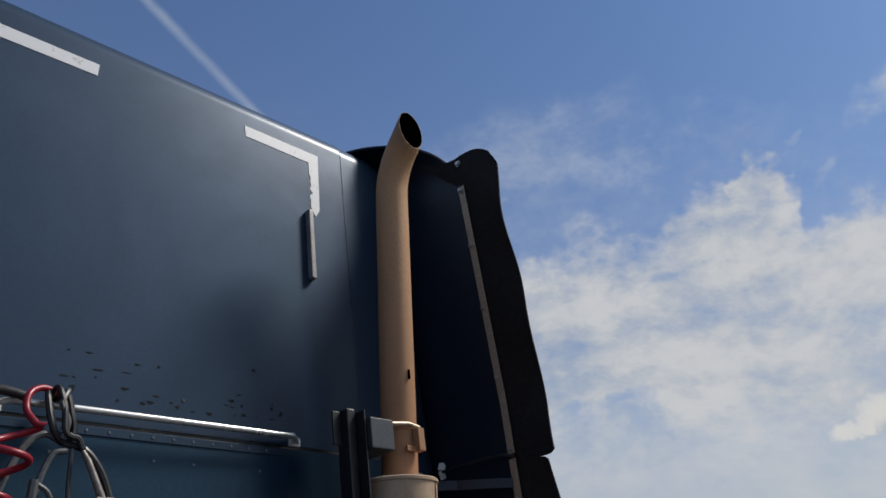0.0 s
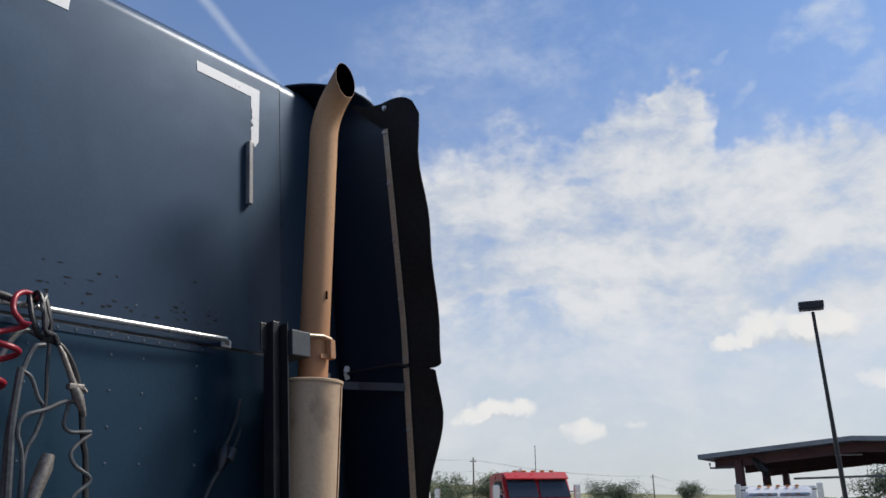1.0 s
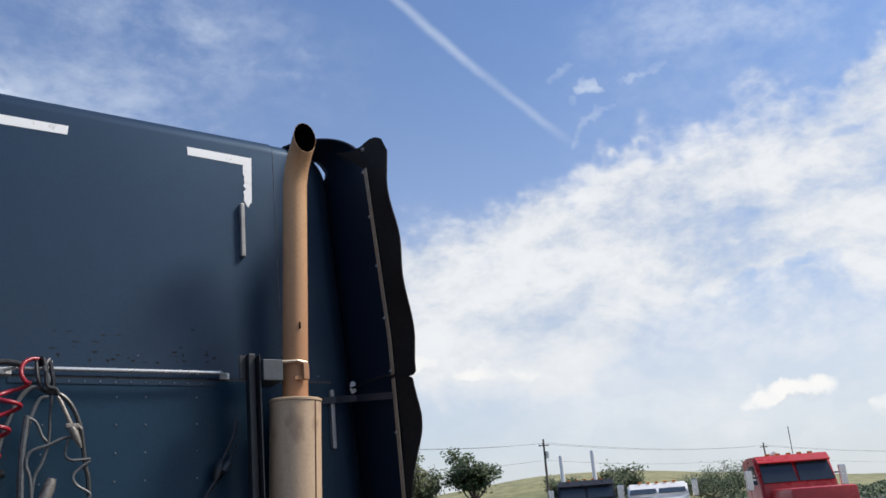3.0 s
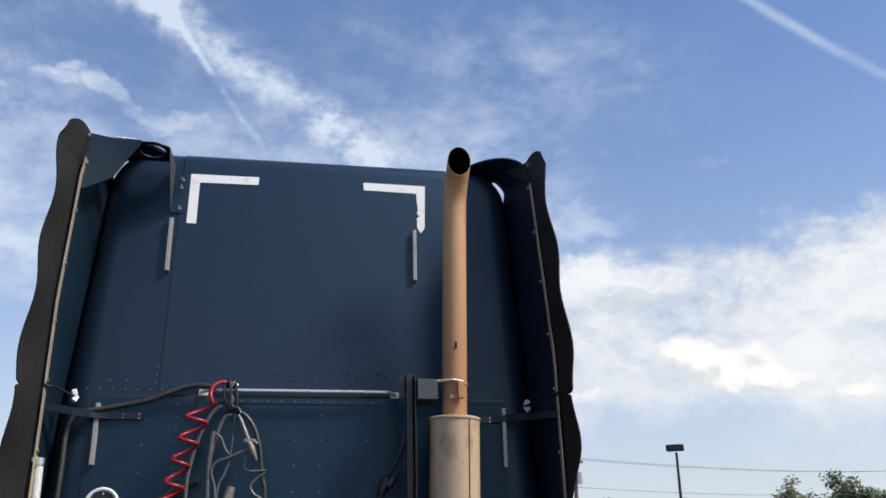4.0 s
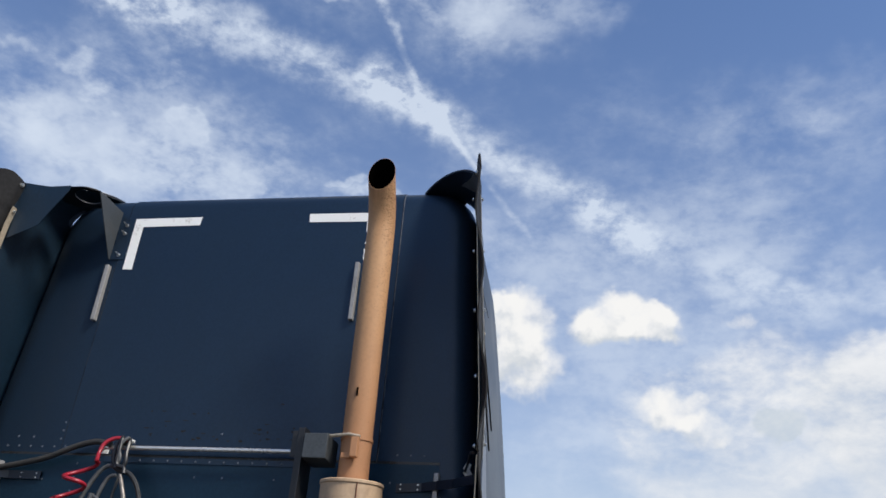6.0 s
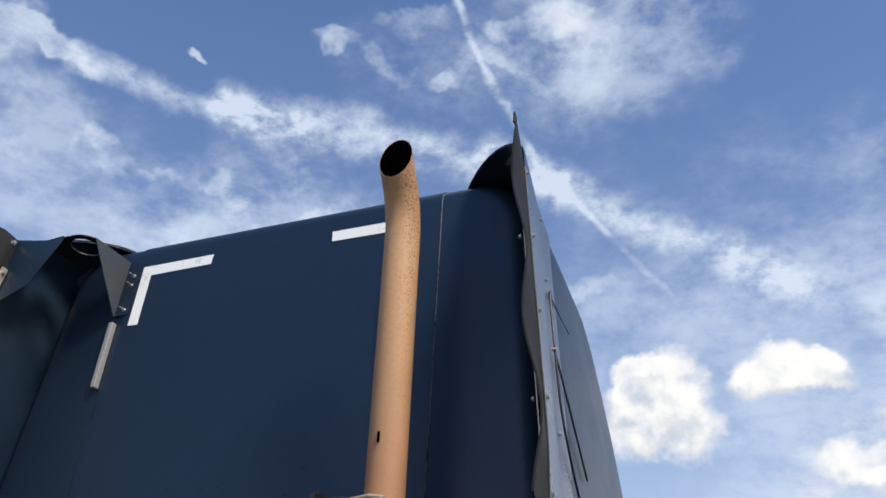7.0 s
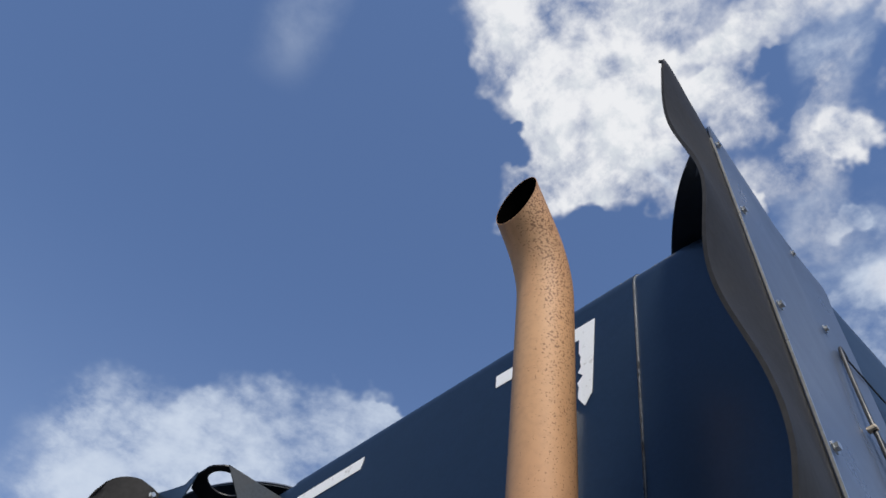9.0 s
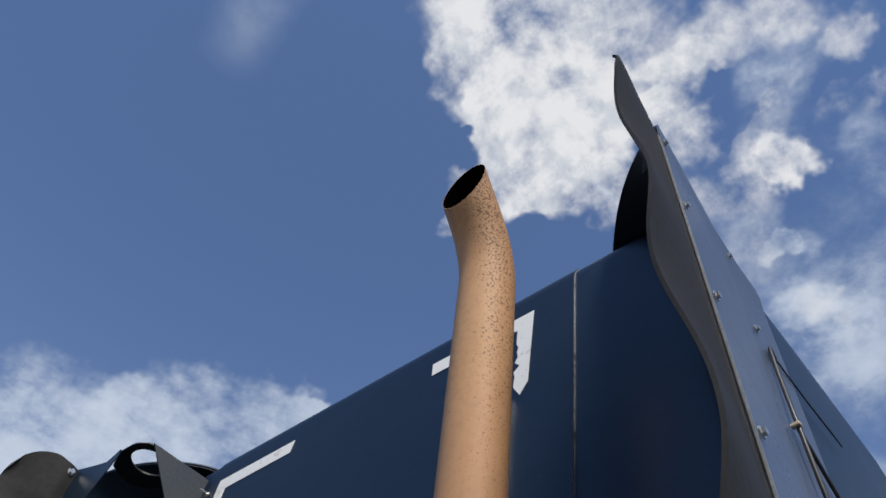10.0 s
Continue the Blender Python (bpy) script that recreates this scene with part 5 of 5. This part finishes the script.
ridge, rise = 0.39, 0.60
bm = bmesh.new()
prof = [(0, 3.72), (L * ridge, 3.72 + rise), (L, 3.72)]
for (u0, z0), (u1, z1) in zip(prof, prof[1:]):
    vs = [bm.verts.new(sp(u, v, z + t)) for t in (0.0, 0.22) for u, v, z in ((u0, 0, z0), (u1, 0, z1), (u1, D, z1), (u0, D, z0))]
    for f in ((0, 1, 2, 3), (7, 6, 5, 4), (0, 4, 5, 1), (1, 5, 6, 2), (2, 6, 7, 3), (3, 7, 4, 0)):
        bm.faces.new([vs[i] for i in f])
part("roof", bm, ROOF_METAL, shelter, "shallow pitched grey metal roof")
for v in (1.0, 9.5, 18.0):
    bm = bmesh.new()
    for (u0, z0), (u1, z1) in zip(prof, prof[1:]):
        vs = [bm.verts.new(sp(u, v + dv, z + t)) for t in (-0.5, -0.02) for u, dv, z in ((u0 + 0.6 if u0 == 0 else u0, 0, z0 + 0.05), (u1, 0, z1), (u1, 0.2, z1), (u0 + 0.6 if u0 == 0 else u0, 0.2, z0 + 0.05))]
        for f in ((0, 1, 2, 3), (7, 6, 5, 4), (0, 4, 5, 1), (1, 5, 6, 2), (2, 6, 7, 3), (3, 7, 4, 0)):
            bm.faces.new([vs[i] for i in f])
    part("rafter", bm, RED_STEEL, shelter)
    for u in (1.75, 9.0, 16.3):
        p = sp(u, v, 0)
        zt = 3.77 + (rise * u / (L * ridge) if u < L * ridge else rise * (L - u) / (L * (1 - ridge)))
        part("post", box(p.x - 0.19, p.x + 0.19, p.y - 0.19, p.y + 0.19, -0.05, zt - 0.2, 0.02), RED_STEEL, shelter, "dark red steel post")
bm = bmesh.new()
add_tube(bm, [sp(0.35, 1.0, 3.57), sp(0.35, 1.0, 3.32), sp(1.6, 1.0, 3.32)], 0.05, 6)
part("downpipe", bm, ROOF_METAL, shelter)
bm = bmesh.new()
add_tube(bm, [sp(2.4, 1.0, 3.77), sp(2.7, 1.0, 3.42), sp(3.0, 1.0, 3.07), sp(2.95, 1.0, 2.77)], [0.05, 0.2, 0.2, 0.05], 8)
part("hanging_lamp", bm, BLACK, shelter, "dark lamp hanging under the roof")
part("tie_beam", tube([sp(4.2, 1.0, 2.72), sp(16, 1.0, 2.82)], 0.05, 6), ROOF_METAL, shelter)
for u in (6, 10, 13):
    part("skylight", prism([sp(u, 3, 3.80), sp(u + 1.2, 3, 3.80), sp(u + 1.2, 3.3, 3.80), sp(u, 3.3, 3.80)], (0, 0, 0.05)), WHITE, shelter, "pale tube light")


# ---- parked lorries across the yard ----
GLASS = bpy.data.materials.new("window_glass")
GLASS.use_nodes = True
gb = GLASS.node_tree.nodes["Principled BSDF"]
gb.inputs["Base Color"].default_value, gb.inputs["Roughness"].default_value = (0.03, 0.04, 0.05, 1), 0.05
RED_PAINT = material("red_paint", (0.50, 0.03, 0.03), 0.3, 0.0, 20, 0.1, (0.3, 0.03, 0.03), 0.4, 2.0)
DARK_PAINT = material("dark_paint", (0.03, 0.028, 0.03), 0.3, 0.0, 20, 0.2)


def parked_lorry(az, dist, turn, roof, paint, label, stacks=(), dome=0.0, antenna=0.0, visor=False, trailer=0.0, eye="b"):
    """A conventional cab seen from afar: hood, cab with windows, bunk, stacks."""
    root = thing("parked_truck", Matrix.Translation(place(az, dist, eye)) @ pose(0, 0, 0, 0, 0, turn), label, "truck", "parked trucks")
    z1 = roof
    bm = bmesh.new()
    prof = [(-0.9, 0.9), (-0.9, 1.85), (-0.55, z1 - 0.12), (-0.35, z1), (0.75, z1), (0.9, z1 - 0.1), (0.9, 0.9)]
    a = [bm.verts.new((-1.05, y, z)) for y, z in prof]
    b = [bm.verts.new((1.05, y, z)) for y, z in prof]
    bm.faces.new(a)
    bm.faces.new(b[::-1])
    for i in range(len(a)):
        bm.faces.new((a[i], b[i], b[(i + 1) % len(a)], a[(i + 1) % len(a)]))
    bmesh.ops.bevel(bm, geom=bm.edges[:], offset=0.07, segments=2, affect="EDGES")
    part("cab", bm, paint, root, smooth=True)
    part("hood", box(-0.85, 0.85, -2.9, -0.9, 0.8, 1.75, 0.12), paint, root, smooth=True)
    for x in (-0.98, 0.03):
        v = [(x, -0.915, 1.92), (x + 0.95, -0.915, 1.92), (x + 0.92, -0.60, z1 - 0.2), (x + 0.03, -0.60, z1 - 0.2)]
        part("windscreen", prism(v, (0, -0.03, 0.01)), GLASS, root, "dark windscreen half")
    for s in (-1, 1):
        part("side_window", prism([(s * 1.052, -0.55, 1.9), (s * 1.052, 0.35, 1.9), (s * 1.052, 0.3, z1 - 0.25), (s * 1.052, -0.4, z1 - 0.25)], (s * 0.01, 0, 0)), GLASS, root, "dark side window")
        mir = part("mirror", box(s * 1.3 - 0.1, s * 1.3 + 0.1, -0.72, -0.62, 1.75, 2.3, 0.03), CHROME, root)
        part("mirror_arm", tube([(s * 1.05, -0.6, 2.1), (s * 1.3, -0.66, 2.1)], 0.02, 6), BLACK, mir)
    for k in range(5):
        part("marker_light", box(-0.6 + 0.3 * k - 0.06, -0.6 + 0.3 * k + 0.06, -0.42, -0.3, z1 - 0.01, z1 + 0.06, 0.02), material("amber", (0.6, 0.2, 0.03), 0.3) if k == 0 else bpy.data.materials["amber"], root)
    if visor:
        part("sun_visor", prism([(-1.0, -0.75, z1 - 0.22), (1.0, -0.75, z1 - 0.22), (1.0, -0.5, z1 - 0.03), (-1.0, -0.5, z1 - 0.03)], (0, -0.02, 0.03)), paint, root)
    for x, h in stacks:
        part("stack", tube([(x, 1.0, 1.0), (x, 1.0, h - 0.15), (x, 1.05, h)], 0.085, 14), BRIGHT, root, "dull chrome exhaust stack", smooth=True)
    if dome:
        bm = bmesh.new()
        prof = [(-0.6, z1 - 0.1), (-0.45, z1 + dome * 0.45), (-0.1, z1 + dome * 0.85), (0.5, z1 + dome), (0.9, z1 + dome), (0.9, z1 - 0.1)]
        a = [bm.verts.new((-0.95, y, z)) for y, z in prof]
        b = [bm.verts.new((0.95, y, z)) for y, z in prof]
        bm.faces.new(a)
        bm.faces.new(b[::-1])
        for i in range(len(a)):
            bm.faces.new((a[i], b[i], b[(i + 1) % len(a)], a[(i + 1) % len(a)]))
        bmesh.ops.bevel(bm, geom=bm.edges[:], offset=0.12, segments=3, affect="EDGES")
        part("roof_fairing", bm, paint, root, "rounded roof fairing", smooth=True)
    if antenna:
        part("antenna", tube([(0.3, 0.2, z1), (0.32, 0.25, z1 + antenna)], 0.012, 5), BLACK, root)
        part("horn", tube([(-0.35, -0.2, z1 + 0.06), (-0.35, 0.4, z1 + 0.06)], [0.07, 0.03], 8), CHROME, root)
    if trailer:
        part("box_body", box(-1.25, 1.25, 1.1, 1.1 + trailer, 0.9, z1 + 0.05, 0.05), WHITE, root, "white box body")
    for y in (-2.1, 0.4, 1.9):
        for s in (-1, 1):
            w = part("wheel", tube([(s * 0.75, y, 0.5), (s * 0.78, y, 0.5), (s * 1.04, y, 0.5), (s * 1.07, y, 0.5)], [0.42, 0.5, 0.5, 0.42], 24), TYRE, root, smooth=True)
            part("rim", tube([(s * 1.0, y, 0.5), (s * 1.09, y, 0.5)], 0.28, 16), STEEL, w)
    part("chassis", box(-0.45, 0.45, -2.6, 3.2, 0.55, 0.95, 0.02), BLACK, root)
    return root


parked_lorry(59.0, 27, -40, 2.68, RED_PAINT, "red day-cab truck parked across the yard", antenna=0.85, visor=True, eye="a")
parked_lorry(43.0, 33, -42, 2.58, DARK_PAINT, "dark truck with two chrome stacks parked across the yard", stacks=((-0.80, 3.60), (0.45, 3.72)), visor=True)
parked_lorry(47.6, 32, -48, 2.28, WHITE, "white truck cab parked across the yard")
parked_lorry(28.6, 33, -15, 2.5, WHITE, "white truck with rounded roof fairing across the yard", dome=0.8)
parked_lorry(74.6, 32, -75, 2.2, WHITE, "white truck with box body parked by the shelter", trailer=7.0, eye="a")
